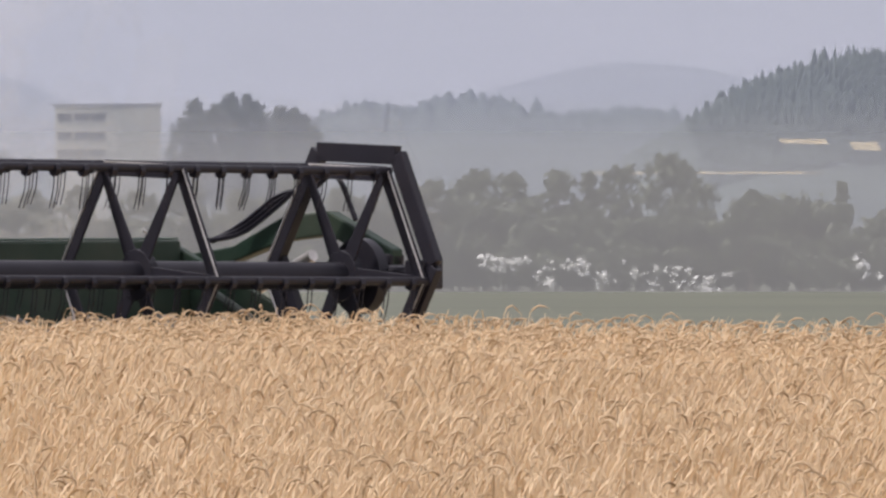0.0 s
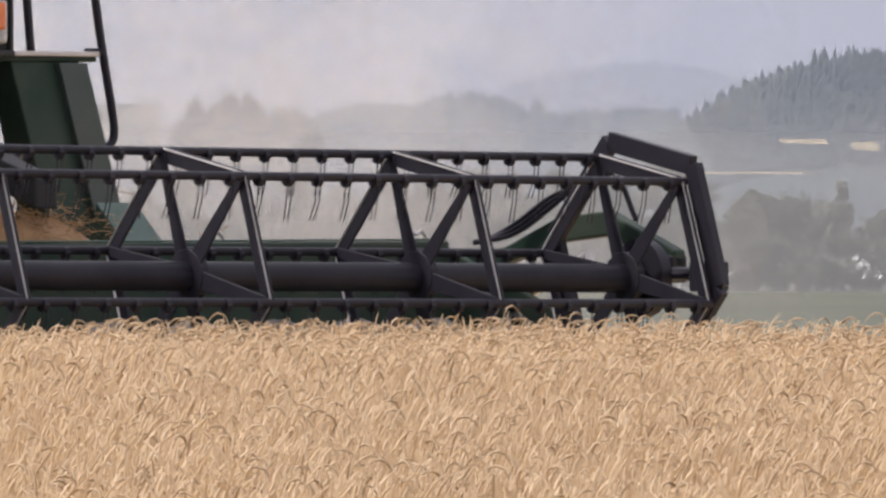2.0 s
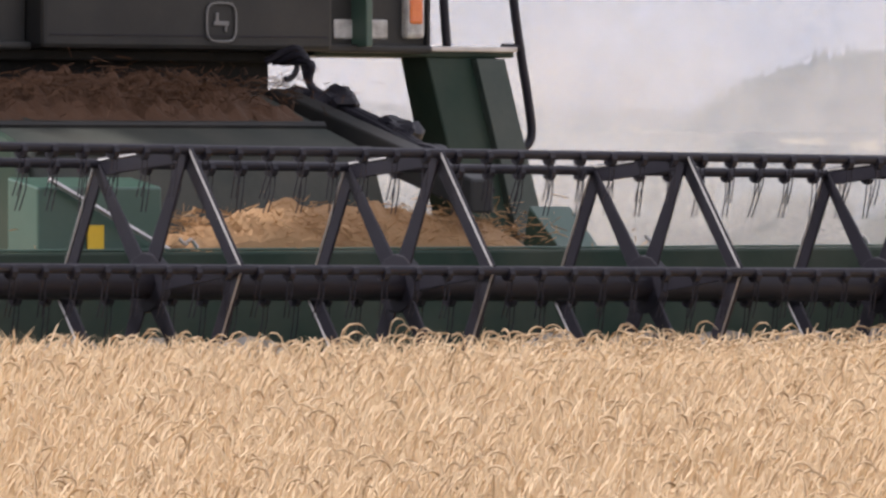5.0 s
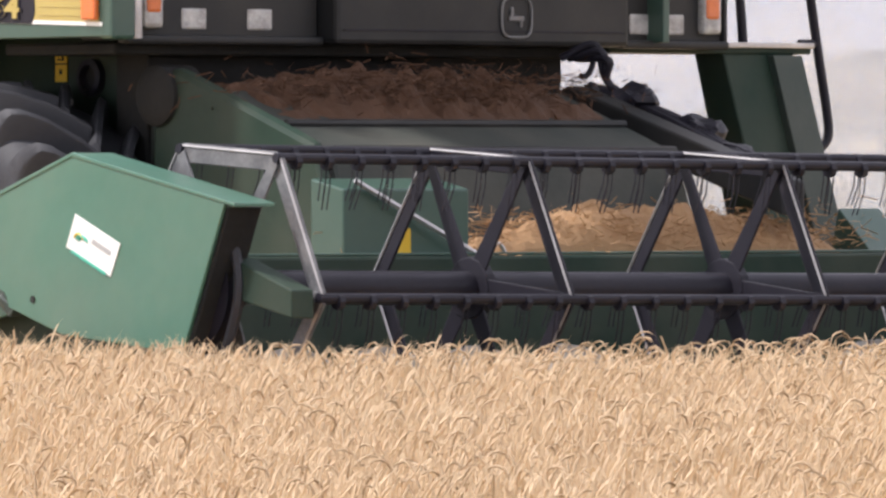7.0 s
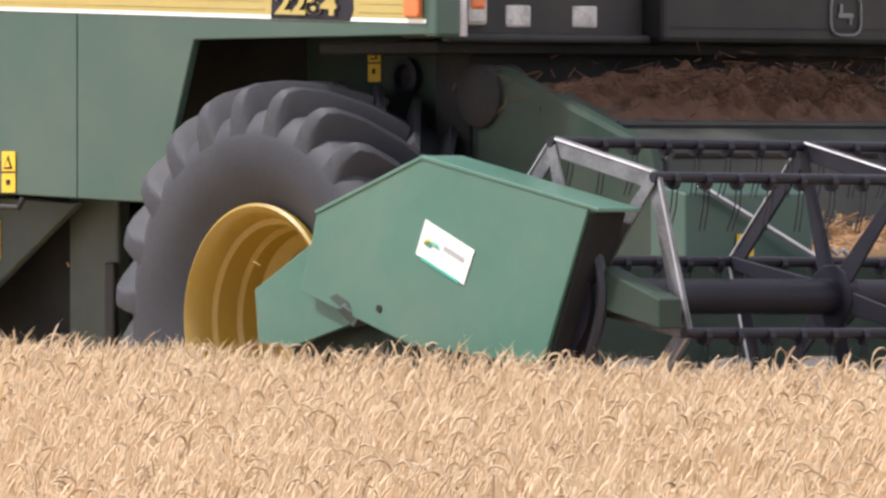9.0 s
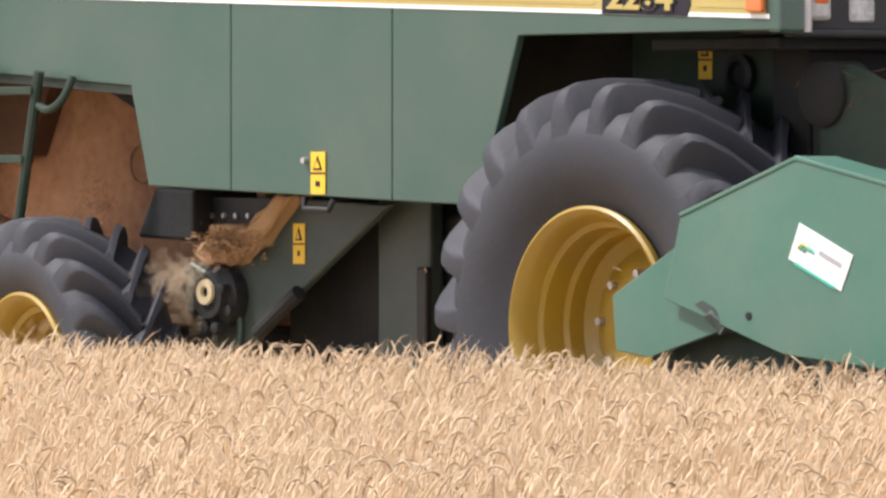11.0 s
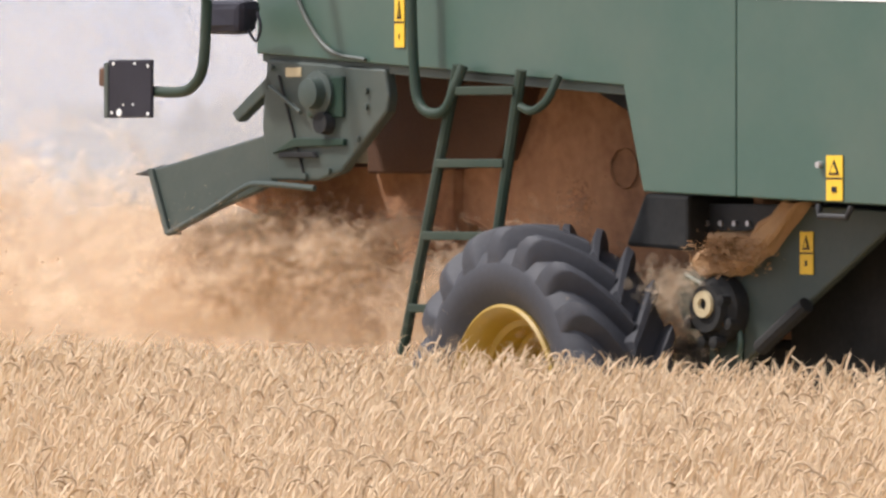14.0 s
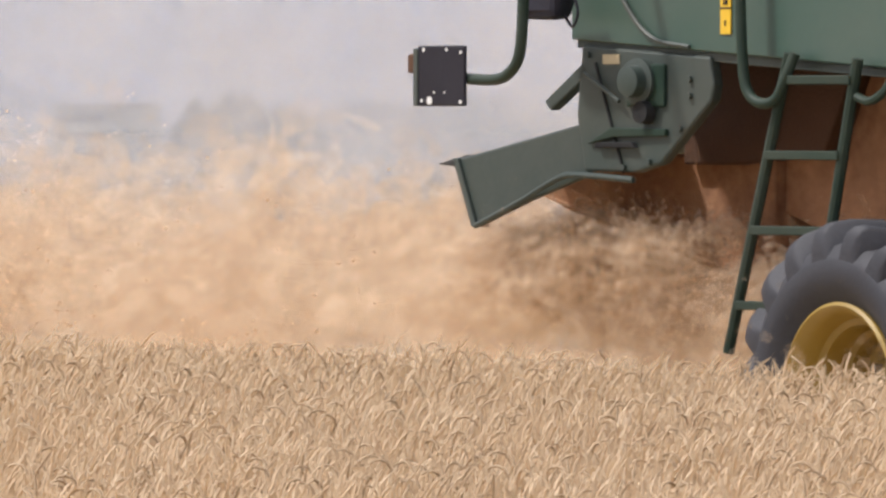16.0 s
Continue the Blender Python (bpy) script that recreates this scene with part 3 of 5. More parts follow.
def hull(comb):
    part("body_core", prism([(-4.6, 2.85), (-4.6, 1.95), (-3.0, 1.85), (-2.6, 1.1), (-0.9, 0.95), (0.25, 1.35), (0.25, 2.85)], -0.84, 0.84, 0.02), CAVITY, comb, "inner body of the threshing section, near-black for shade")
    part("deck", box(-5.1, 0.6, -1.41, 1.41, 2.86, 2.9, 0.01), GREEN_DARK, comb)
    part("tail_wall", box(-5.15, -5.10, -1.41, 1.41, 1.93, 2.86, 0.006), GREEN, comb)
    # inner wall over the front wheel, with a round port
    part("inner_wall", prism([(-0.75, 2.0), (-0.75, 1.6), (-0.25, 1.45), (0.3, 1.45), (0.3, 2.0)], 0.85, 0.89, 0.01), GREEN_DARK, comb, "inner wall above the wheel, its green darkened for shade")
    decal(comb, -0.372, 0.892, 1.80, 1.945, wide=0.075)
    part("port_ring", lathe_at([(0.0, 0.075), (0.03, 0.075), (0.035, 0.05), (0.0, 0.05)], (-0.13, 0.89, 1.815), 28), BLACK, comb, smooth=True)
    part("port", lathe_at([(0.004, 0.05), (0.005, 0.0)], (-0.13, 0.89, 1.815), 28), CAVITY, comb)
    part("lamp_bracket", tube(curve_pts([V(-0.25, 0.95, 1.62), V(-0.2, 1.0, 1.70), V(-0.12, 1.02, 1.72)]), 0.018), STEEL, comb)
    part("axle_housing", tube([V(-0.3, -0.9, 0.89), V(-0.3, 0.95, 0.89)], 0.17, 16), CAVITY, comb, smooth=True)
    part("final_drive", box(-0.62, 0.05, 0.74, 0.92, 0.7, 1.35, 0.05), CAVITY, comb)
    # lower side plate, post, sump and step
    part("shoe_plate", prism([(-3.03, 1.37), (-3.07, 1.2), (-2.96, 1.13), (-2.78, 1.12), (-2.62, 1.19), (-2.42, 1.36), (-1.84, 1.335), (-2.69, 0.8), (-2.80, 0.72), (-3.0, 0.82), (-3.09, 1.02)][2:] + [(-3.07, 1.1)], 1.12, 1.16, 0.008), GREY, comb, "grey-green side plate of the cleaning shoe")
    part("plate_arc", tube(curve_pts([V(-3.02, 1.17, 1.1), V(-2.82, 1.175, 1.02), V(-2.72, 1.175, 0.9), V(-2.72, 1.175, 0.8)]), 0.012), GREEN, comb)
    part("post", box(-2.04, -1.725, 0.98, 1.05, 0.5, 1.36, 0.015), GREY, comb, "dusty grey upright sheet")
    part("post_rib", box(-1.775, -1.715, 1.05, 1.08, 0.55, 1.1, 0.01), TRIM, comb)
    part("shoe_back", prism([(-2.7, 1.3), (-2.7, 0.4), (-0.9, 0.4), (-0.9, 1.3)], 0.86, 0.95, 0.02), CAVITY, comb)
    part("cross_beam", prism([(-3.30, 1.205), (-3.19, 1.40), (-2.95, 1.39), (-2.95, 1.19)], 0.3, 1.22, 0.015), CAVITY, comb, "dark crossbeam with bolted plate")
    part("beam_plate", box(-3.0, -2.45, 1.08, 1.12, 1.26, 1.36, 0.006), TRIM, comb)
    for k in range(7):
        c = V(-2.95 + k * 0.075, 1.12, 1.29)
        part("bolt", tube([c, c + V(0, 0.012, 0)], 0.011, 6), STEEL, comb)
    part("foot_step", tube([V(-2.0, 1.44, 1.36), V(-1.985, 1.45, 1.32), V(-1.84, 1.45, 1.316), V(-1.825, 1.44, 1.355)], 0.012), TRIM, comb, "bent steel foot step")
    hub = part("steering_hub", lathe_at([(0.0, 0.0), (0.0, 0.12), (0.06, 0.12), (0.08, 0.09), (0.11, 0.085), (0.11, 0.0)], (-2.80, 1.16, 0.98), 24), CAVITY, comb, smooth=True)
    part("hub_cap", lathe_at([(0.112, 0.02), (0.125, 0.022), (0.125, 0.048), (0.112, 0.05)], (-2.80, 1.16, 0.997), 24), CREAM, hub, "cream ring on the hub", smooth=True)
    for k in range(7):
        a = k * 0.9
        c = (-2.80 + 0.1 * math.sin(a), 1.2 + 0.02 * (k % 2), 0.95 + 0.1 * math.cos(a))
        part("hub_bolt", lathe_at([(0, 0.022), (0.05, 0.022), (0.055, 0.0)], c, 8), CAVITY, comb)
    part("rear_axle", box(-4.02, -2.9, 0.62, 1.2, 0.72, 0.86, 0.03), CAVITY, comb)
    part("rear_axle_beam", tube([V(-3.50, -1.4, 0.63), V(-3.50, 1.4, 0.63)], 0.09, 12), CAVITY, comb, smooth=True)
    part("linkage", tube([V(-2.6, 1.18, 0.84), V(-2.35, 1.18, 1.0)], 0.03), CAVITY, comb)
    decal(comb, -1.942, 1.452, 1.375, 1.535)
    decal(comb, -2.403, 1.162, 1.108, 1.262, wide=0.07)
    decal(comb, -4.335, 1.452, 1.94, 2.13, wide=0.055)
    bolt = V(-1.975, 1.45, 1.502)
    part("latch", tube([bolt, bolt + V(0, 0.02, 0)], 0.012, 8), STEEL, comb)


def lathe_at(profile, c, segs=24):
    bm = lathe(profile, segs)
    bmesh.ops.translate(bm, verts=bm.verts, vec=V(*c))
    return bm


def heap(n, size, spread, centre, seed, long=0.10, thin=0.004):
    """Loose straws: thin bars thrown over a heap."""
    r = np.random.default_rng(seed)
    vs, ts = [], []
    for i in range(n):
        c = np.array(centre) + r.normal(0, 1, 3) * np.array(spread)
        d = r.normal(0, 1, 3)
        d /= np.linalg.norm(d)
        d[2] *= 0.5
        q = np.cross(d, r.normal(0, 1, 3))
        q /= np.linalg.norm(q) + 1e-6
        L = r.uniform(0.3, 1.0) * long
        b = len(vs)
        for s, f in ((-1, -1), (-1, 1), (1, 1), (1, -1)):
            v = c + d * L * s / 2 + q * thin * f
            vs.append((v[0], -v[1], v[2]))
        ts += [(b, b + 1, b + 2), (b, b + 2, b + 3)]
    return np.array(vs), np.array(ts)


def lump(bm_pts, seed, amount, freq):
    for v in bm_pts.verts:
        k = noise.noise(v.co * freq + Vector((seed, seed * 0.3, 0))) * amount
        v.co += v.normal * k if v.normal.length else Vector((0, 0, k))
    return bm_pts


def mound(u0, u1, w0, w1, h0, h1, seed, amount=0.05, nu=16, nw=70, fall=0.0):
    """An uneven closed heap over a rectangle."""
    bm = bmesh.new()
    grid = []
    for i in range(nu + 1):
        row = []
        for j in range(nw + 1):
            a, b = i / nu, j / nw
            u, w = u0 + (u1 - u0) * a, w0 + (w1 - w0) * b
            k = max(0.0, math.sin(math.pi * a)) ** 0.5 * max(0.0, math.sin(math.pi * b)) ** 0.4
            h = h0 + (h1 - h0) * k * (1 + 0.35 * noise.noise(Vector((u * 3, w * 2.2, seed)))) + amount * k * noise.noise(Vector((u * 14, w * 14, seed)))
            row.append(bm.verts.new(V(u, w, h - fall * (u - u0))))
        grid.append(row)
    for r0, r1 in zip(grid, grid[1:]):
        for j in range(nw):
            bm.faces.new((r0[j], r0[j + 1], r1[j + 1], r1[j]))
    rim = [e for e in bm.edges if e.is_boundary]
    ex = bmesh.ops.extrude_edge_only(bm, edges=rim)
    for v in ex["geom"]:
        if isinstance(v, bmesh.types.BMVert):
            v.co.z -= 0.04
    bmesh.ops.recalc_face_normals(bm, faces=bm.faces)
    return bm


def lamp(comb, u, w, h, wide=0.15, high=0.11):
    body = part("headlight", box(u, u + 0.03, w, w + wide, h, h + high, 0.012), TRIM, comb, "rectangular work light")
    part("lens", box(u + 0.012, u + 0.036, w + 0.012, w + wide - 0.012, h + 0.012, h + high - 0.012, 0.01), LENS, body, "clear fluted lens over a reflector")
    return body


def front(comb):
    # fascia under the cab in three housings
    part("fascia", box(0.25, 0.66, -1.235, 0.295, 1.945, 2.9, 0.02), TRIM, comb, "dark grey plastic fascia under the cab")
    for w0, w1 in ((0.305, 1.30), (-1.83, -1.245)):
        part("lamp_housing", box(0.3, 0.56, w0, w1, 1.955, 2.9, 0.015), TRIM, comb)
        part("housing_lip", box(0.54, 0.60, w0, w1, 1.94, 1.975, 0.012), TRIM, comb)
        part("housing_wing", box(0.5, 0.585, w0 if w0 < 0 else w1 - 0.02, (w0 + 0.02) if w0 < 0 else w1, 1.96, 2.3, 0.006), TRIM, comb)
    part("fascia_groove", box(0.655, 0.664, -1.2, 0.26, 2.0, 2.006, 0), BLACK, comb)
    for w in (0.86, 0.53, -1.455, -1.625):
        lamp(comb, 0.53, w, 1.985)
    for w in (1.11, -1.79):
        b = part("turn_indicator", box(0.52, 0.60, w, w + 0.10, 2.0, 2.2, 0.02), LENS, comb, "clear lower indicator lens")
        part("amber_lens", box(0.535, 0.606, w + 0.015, w + 0.09, 2.06, 2.19, 0.015), ORANGE, b, "amber indicator lens")
    part("side_marker", box(0.53, 0.62, 1.44, 1.475, 2.03, 2.16, 0.01), ORANGE, comb, "orange side marker light")
    part("corner_post", box(0.62, 0.70, 1.33, 1.45, 1.955, 2.9, 0.015), GREEN, comb)
    part("corner_rail", tube([V(0.68, 1.31, 1.96), V(0.68, 1.31, 2.5)], 0.02), STEEL, comb)
    # cab added above, out of view, to shade the feeder house
    cab = part("cab", prism([(-0.6, 2.9), (0.62, 2.9), (1.05, 3.35), (0.95, 4.1), (-0.6, 4.1)], -1.15, 1.15, 0.03), GLASS_DARK, comb, "unseen cab block in dark glass, added to shade the feeder house")
    part("cab_roof", box(-0.75, 1.35, -1.25, 1.25, 4.1, 4.3, 0.05), GREEN, cab, "unseen green cab roof, added for its shade")
    # badge: ring and plain shape
    ring = []
    for k in range(28):
        a = 2 * math.pi * k / 28
        c, s = math.cos(a), math.sin(a)
        f = (abs(c) ** 4 + abs(s) ** 4) ** -0.25
        ring.append(V(0.668, -0.63 + 0.078 * c * f, 2.06 + 0.08 * s * f))
    part("badge_ring", tube(ring + [ring[0], ring[1]], 0.005, 6), BADGE, comb, "grey outlined badge")
    bm = box(0.662, 0.669, -0.67, -0.59, 2.045, 2.065, 0.004)
    box(0.662, 0.669, -0.615, -0.6, 2.06, 2.10, 0.003, bm)
    box(0.662, 0.669, -0.66, -0.65, 2.02, 2.05, 0.003, bm)
    part("badge_mark", bm, BADGE, comb)
    # cab floor, and a near-black box added for the shaded gap below it
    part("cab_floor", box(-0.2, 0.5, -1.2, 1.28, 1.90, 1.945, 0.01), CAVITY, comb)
    part("underside_shade_box", box(0.15, 0.35, -1.14, 1.0, 1.0, 2.0, 0.01), CAVITY, comb)
    # left-hand platform, stair box and rails
    part("platform", box(0.15, 0.53, -2.34, -1.24, 1.925, 1.962, 0.008), GREEN_DARK, comb, "green access platform")
    part("platform_edge", box(0.53, 0.55, -2.34, -1.80, 1.95, 1.972, 0.004), STEEL, comb)
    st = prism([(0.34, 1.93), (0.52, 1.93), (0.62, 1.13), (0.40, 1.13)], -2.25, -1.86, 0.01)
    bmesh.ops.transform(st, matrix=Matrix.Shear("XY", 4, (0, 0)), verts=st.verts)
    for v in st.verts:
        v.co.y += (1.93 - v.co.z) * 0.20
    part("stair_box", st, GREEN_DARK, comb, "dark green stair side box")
    st = prism([(0.5, 1.92), (0.56, 1.92), (0.66, 1.13), (0.60, 1.13)], -2.26, -2.10, 0.005)
    for v in st.verts:
        v.co.y += (1.93 - v.co.z) * 0.20
    part("stair_flange", st, GREY, comb)
    part("hand_rail", tube(curve_pts([V(0.5, -2.28, 2.7), V(0.5, -2.36, 2.17), V(0.5, -2.40, 1.95), V(0.5, -2.45, 1.70), V(0.5, -2.46, 1.60), V(0.5, -2.43, 1.55), V(0.5, -2.36, 1.53)]), 0.02, 10), BLACK, comb, "black tubular hand rail", smooth=True)
    part("hand_rail", tube([V(0.5, -1.92, 2.7), V(0.5, -1.99, 1.96)], 0.02, 10), BLACK, comb, smooth=True)
    part("rail_tie", tube([V(0.5, -2.30, 1.97), V(0.5, -2.40, 1.97)], 0.018, 8), BLACK, comb)


def feeder(comb):
    part("feeder_house", prism([(0.2, 1.74), (0.75, 1.76), (1.45, 1.52), (1.6, 1.12), (1.6, 0.45), (1.3, 0.5), (0.2, 1.1)], -0.80, 0.98, 0.02), FEEDER, comb, "dusty dark grey feeder house")
    part("feeder_side", prism([(0.45, 1.83), (0.62, 1.85), (1.45, 1.56), (1.62, 1.10), (1.62, 0.7), (0.45, 1.2)], 1.0, 1.06, 0.03), GREEN_DARK, comb, "side plate of the feeder house, its green darkened for shade")
    # knuckle coloured near-black for the shade under the cab
    part("side_knuckle", lathe_at([(0.0, 0.0), (0.0, 0.12), (0.16, 0.12), (0.18, 0.09), (0.18, 0.0)], (0.50, 0.92, 1.74), 24), CAVITY, comb, smooth=True)
    part("feeder_ridge", tube([V(1.15, -0.78, 1.63), V(1.15, 0.95, 1.63)], 0.018, 8), TRIM, comb)
    part("feeder_ridge", tube([V(1.45, -0.78, 1.525), V(1.45, 0.95, 1.525)], 0.02, 8), TRIM, comb)
    # lift arm with rubber hoses on the far side
    arm = prism([(0.52, 1.71), (0.70, 1.79), (2.0, 1.41), (2.0, 1.27)], -0.98, -0.86, 0.012)
    part("lift_arm", arm, TRIM, comb, "dark sloping lift arm")
    for k in range(8):
        a = k / 7
        c = V(0.64 + 0.72 * a, -1.06 - 0.08 * (k % 2), 1.745 - 0.26 * a + 0.025 * (k % 3))
        bm = bmesh.new()
        bmesh.ops.create_icosphere(bm, subdivisions=3, radius=1.0, matrix=Matrix.Translation(c) @ Matrix.Diagonal((0.095 + 0.03 * (k % 3), 0.09, 0.036 + 0.016 * (k % 2), 1)))
        bm.normal_update()
        lump(bm, k * 2.0, 0.05, 17)
        part("rubber_boot", bm, BLACK, comb, "black rubber boot on the lift arm", smooth=True)
    for k in range(3):
        part("hose", tube(curve_pts([V(0.6, -0.92 - 0.04 * k, 1.90), V(0.72 + 0.04 * k, -1.0, 1.95 - 0.03 * k), V(0.80, -1.02, 1.78), V(1.2, -1.05 - 0.03 * k, 1.62), V(1.9, -1.05, 1.36)]), 0.017, 8), BLACK, comb, smooth=True)
    ring = [V(0.62, -1.02 + 0.055 * math.cos(k * 0.45), 1.90 + 0.075 * math.sin(k * 0.45)) for k in range(12)]
    part("hose_loop", tube(ring, 0.013, 8), BLACK, comb, smooth=True)
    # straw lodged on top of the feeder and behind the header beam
    part("straw_mat", mound(0.50, 1.12, -0.80, 0.92, 1.77, 1.88, 3.0, 0.10, 20, 80, 0.26), STRAW_BROWN, comb, "straw lodged on the feeder house, browned dark for shade")
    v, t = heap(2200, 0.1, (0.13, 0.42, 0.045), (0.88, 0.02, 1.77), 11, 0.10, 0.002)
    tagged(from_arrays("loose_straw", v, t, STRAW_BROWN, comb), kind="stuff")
    part("straw_mound", mound(1.62, 1.95, -1.28, 0.62, 1.08, 1.30, 8.0, 0.07), STRAW, comb, "golden heap of cut straw behind the header beam")
    v, t = heap(5200, 0.1, (0.07, 0.46, 0.045), (1.80, -0.34, 1.20), 5, 0.09, 0.0022)
    tagged(from_arrays("loose_straw", v, t, STRAW, comb), kind="stuff")
    part("plate", prism([(1.75, 1.12), (1.75, 1.42), (1.95, 1.38), (1.95, 1.12)], 0.7, 1.32, 0.01), GREEN, comb, "light green plate beside the feeder opening")
    part("plate_stay", tube([V(1.97, 1.28, 1.41), V(2.02, 0.72, 1.13)], 0.012, 6), STEEL, comb)
    part("plate_decal", box(1.955, 1.96, 1.0, 1.08, 1.13, 1.23, 0), DECAL, comb)
    part("corner_gusset", prism([(1.7, 1.12), (1.75, 1.30), (1.95, 1.12)], -1.6, -1.38, 0.005), GREEN, comb)


def tail(comb):
    w = 1.50
    for a, b in (((-3.915, 1.87), (-4.235, 0.80)), ((-3.555, 1.85), (-3.79, 0.80))):
        part("ladder_rail", tube([V(a[0], w, a[1]), V(b[0], w, b[1])], 0.021, 8), GREEN_DARK, comb, "dark green ladder stringer")
    for u0, u1, h in ((-3.93, -3.57, 1.775), (-4.01, -3.63, 1.508), (-4.09, -3.69, 1.24), (-4.17, -3.75, 0.971)):
        part("rung", box(u0, u1, w - 0.03, w + 0.03, h - 0.016, h + 0.016, 0.004), GREEN_DARK, comb)
    part("grab_rail", tube(curve_pts([V(-4.15, w + 0.03, 2.6), V(-4.135, w + 0.04, 2.1), V(-4.115, w + 0.04, 1.81), V(-4.08, w + 0.04, 1.72), V(-4.01, w + 0.04, 1.692), V(-3.95, w + 0.03, 1.71), V(-3.91, w + 0.02, 1.79), V(-3.885, w, 1.87)]), 0.02, 10), GREEN_DARK, comb, "bent green grab rail", smooth=True)
    part("grab_hook", tube(curve_pts([V(-3.38, w - 0.03, 1.83), V(-3.41, w, 1.74), V(-3.48, w + 0.01, 1.70), V(-3.56, w, 1.715)]), 0.016, 8), GREEN_DARK, comb, smooth=True)
    part("brace_line", tube(curve_pts([V(-5.0, 1.46, 2.3), V(-4.85, 1.465, 2.06), V(-4.7, 1.465, 1.93), V(-4.5, 1.46, 1.895)]), 0.009, 6), GREY, comb)
    # straw chopper
    side = [(-5.10, 1.905), (-4.40, 1.86), (-4.375, 1.76), (-4.39, 1.70), (-4.66, 1.475), (-4.80, 1.442), (-5.085, 1.445), (-5.13, 1.65)]
    part("chopper_side", prism(side, 1.40, 1.45, 0.01), GREY, comb, "grey-green steel side of the straw chopper")
    part("chopper_side", prism(side, -1.45, -1.40, 0.01), GREY, comb)
    # solid block coloured dark in place of the chopper's shaded inside
    part("chopper_inside", prism([(-5.05, 1.88), (-4.12, 1.835), (-4.28, 1.52), (-4.75, 1.47), (-5.05, 1.47)], -1.27, 1.0, 0.01), STRAW_BROWN, comb)
    part("bearing", lathe_at([(0.0, 0.0), (0.0, 0.085), (0.03, 0.085), (0.035, 0.06), (0.075, 0.055), (0.08, 0.03), (0.08, 0.0)], (-4.765, 1.45, 1.772), 28), GREY, comb, "flanged shaft bearing", smooth=True)
    part("bearing_plate", box(-4.84, -4.63, 1.45, 1.465, 1.68, 1.835, 0.006), GREEN_DARK, comb)
    part("bearing", lathe_at([(0.0, 0.0), (0.0, 0.045), (0.04, 0.04), (0.04, 0.0)], (-4.73, 1.455, 1.66), 20), CAVITY, comb, smooth=True)
    part("slot_plate", prism([(-5.05, 1.545), (-4.9, 1.57), (-4.62, 1.575), (-4.62, 1.60), (-4.92, 1.605)], 1.45, 1.47, 0.004), GREEN_DARK, comb)
    part("slot_plate", prism([(-5.0, 1.53), (-4.78, 1.53), (-4.80, 1.552), (-5.0, 1.55)], 1.45, 1.475, 0.004), CAVITY, comb)
    part("adjuster", tube([V(-5.06, 1.47, 1.80), V(-4.86, 1.48, 1.70)], 0.008, 8), GREY, comb)
    part("seam", tube([V(-5.02, 1.455, 1.84), V(-4.86, 1.455, 1.44)], 0.005, 6), CAVITY, comb)
    part("lever", prism([(-5.28, 1.665), (-5.31, 1.70), (-5.09, 1.845), (-5.06, 1.80)], 1.40, 1.45, 0.006), GREY, comb)
    for u, h in ((-4.5, 1.78), (-4.5, 1.72), (-5.06, 1.87), (-4.55, 1.60), (-4.72, 1.48), (-4.86, 1.46)):
        c = V(u, 1.45, h)
        part("bolt", tube([c, c + V(0, 0.015, 0)], 0.012, 6), GREY, comb)
    part("type_plate", box(-4.98, -4.89, 1.45, 1.455, 1.835, 1.87, 0), CREAM, comb, "small dull type plate")
    # spreader hood
    hood = prism([(-5.83, 1.485), (-5.12, 1.62), (-5.085, 1.43), (-5.40, 1.34), (-5.715, 1.235)], 1.40, 1.43, 0.008)
    part("spreader_side", hood, GREY, comb, "sheet-metal spreader hood side")
    hood = prism([(-5.83, 1.485), (-5.12, 1.62), (-5.085, 1.43), (-5.40, 1.34), (-5.715, 1.235)], -1.43, -1.40, 0.008)
    part("spreader_side", hood, GREY, comb)
    part("spreader_lip", tube(curve_pts([V(-5.71, 1.44, 1.24), V(-5.45, 1.45, 1.33), V(-5.22, 1.455, 1.42), V(-5.08, 1.46, 1.43), V(-4.8, 1.46, 1.415)]), 0.012, 8), GREY, comb, "bent steel edge rod", smooth=True)
    part("spreader_roof", prism([(-5.83, 1.485), (-5.12, 1.62), (-5.12, 1.60), (-5.82, 1.465)], -1.40, 1.40, 0.004), GREEN_DARK, comb)
    part("spreader_edge", prism([(-5.84, 1.49), (-5.81, 1.49), (-5.70, 1.235), (-5.73, 1.235)], 1.38, 1.445, 0.004), GREY, comb)
    part("spreader_tip", prism([(-6.01, 1.466), (-5.82, 1.505), (-5.80, 1.45)], 1.15, 1.38, 0.006), TRIM, comb)
    # rear light plate on its bent arm
    wv = 1.90
    part("light_arm", tube(curve_pts([V(-4.85, 1.46, 2.6), V(-4.88, wv, 2.3), V(-4.90, wv, 2.10), V(-4.92, wv, 1.88), V(-4.98, wv, 1.80), V(-5.08, wv, 1.775), V(-5.30, wv, 1.785)]), 0.021, 10), GREEN_DARK, comb, "bent dark green lamp arm", smooth=True)
    plate = part("light_plate", box(-5.455, -5.19, wv + 0.02, wv + 0.035, 1.68, 1.90, 0.006), BLACK, comb, "dark perforated rear light plate")
    part("plate_flange", box(-5.475, -5.45, wv - 0.03, wv + 0.04, 1.68, 1.89, 0.004), GREY, plate)
    # white discs: daylight behind the plate's holes is put into the colour
    for u, h, r in ((-5.385, 1.70, 0.015), (-5.21, 1.875, 0.006), (-5.42, 1.885, 0.007), (-5.43, 1.70, 0.006), (-5.21, 1.695, 0.007), (-5.30, 1.73, 0.004), (-5.36, 1.73, 0.004), (-5.29, 1.885, 0.006)):
        c = V(u, wv + 0.034, h)
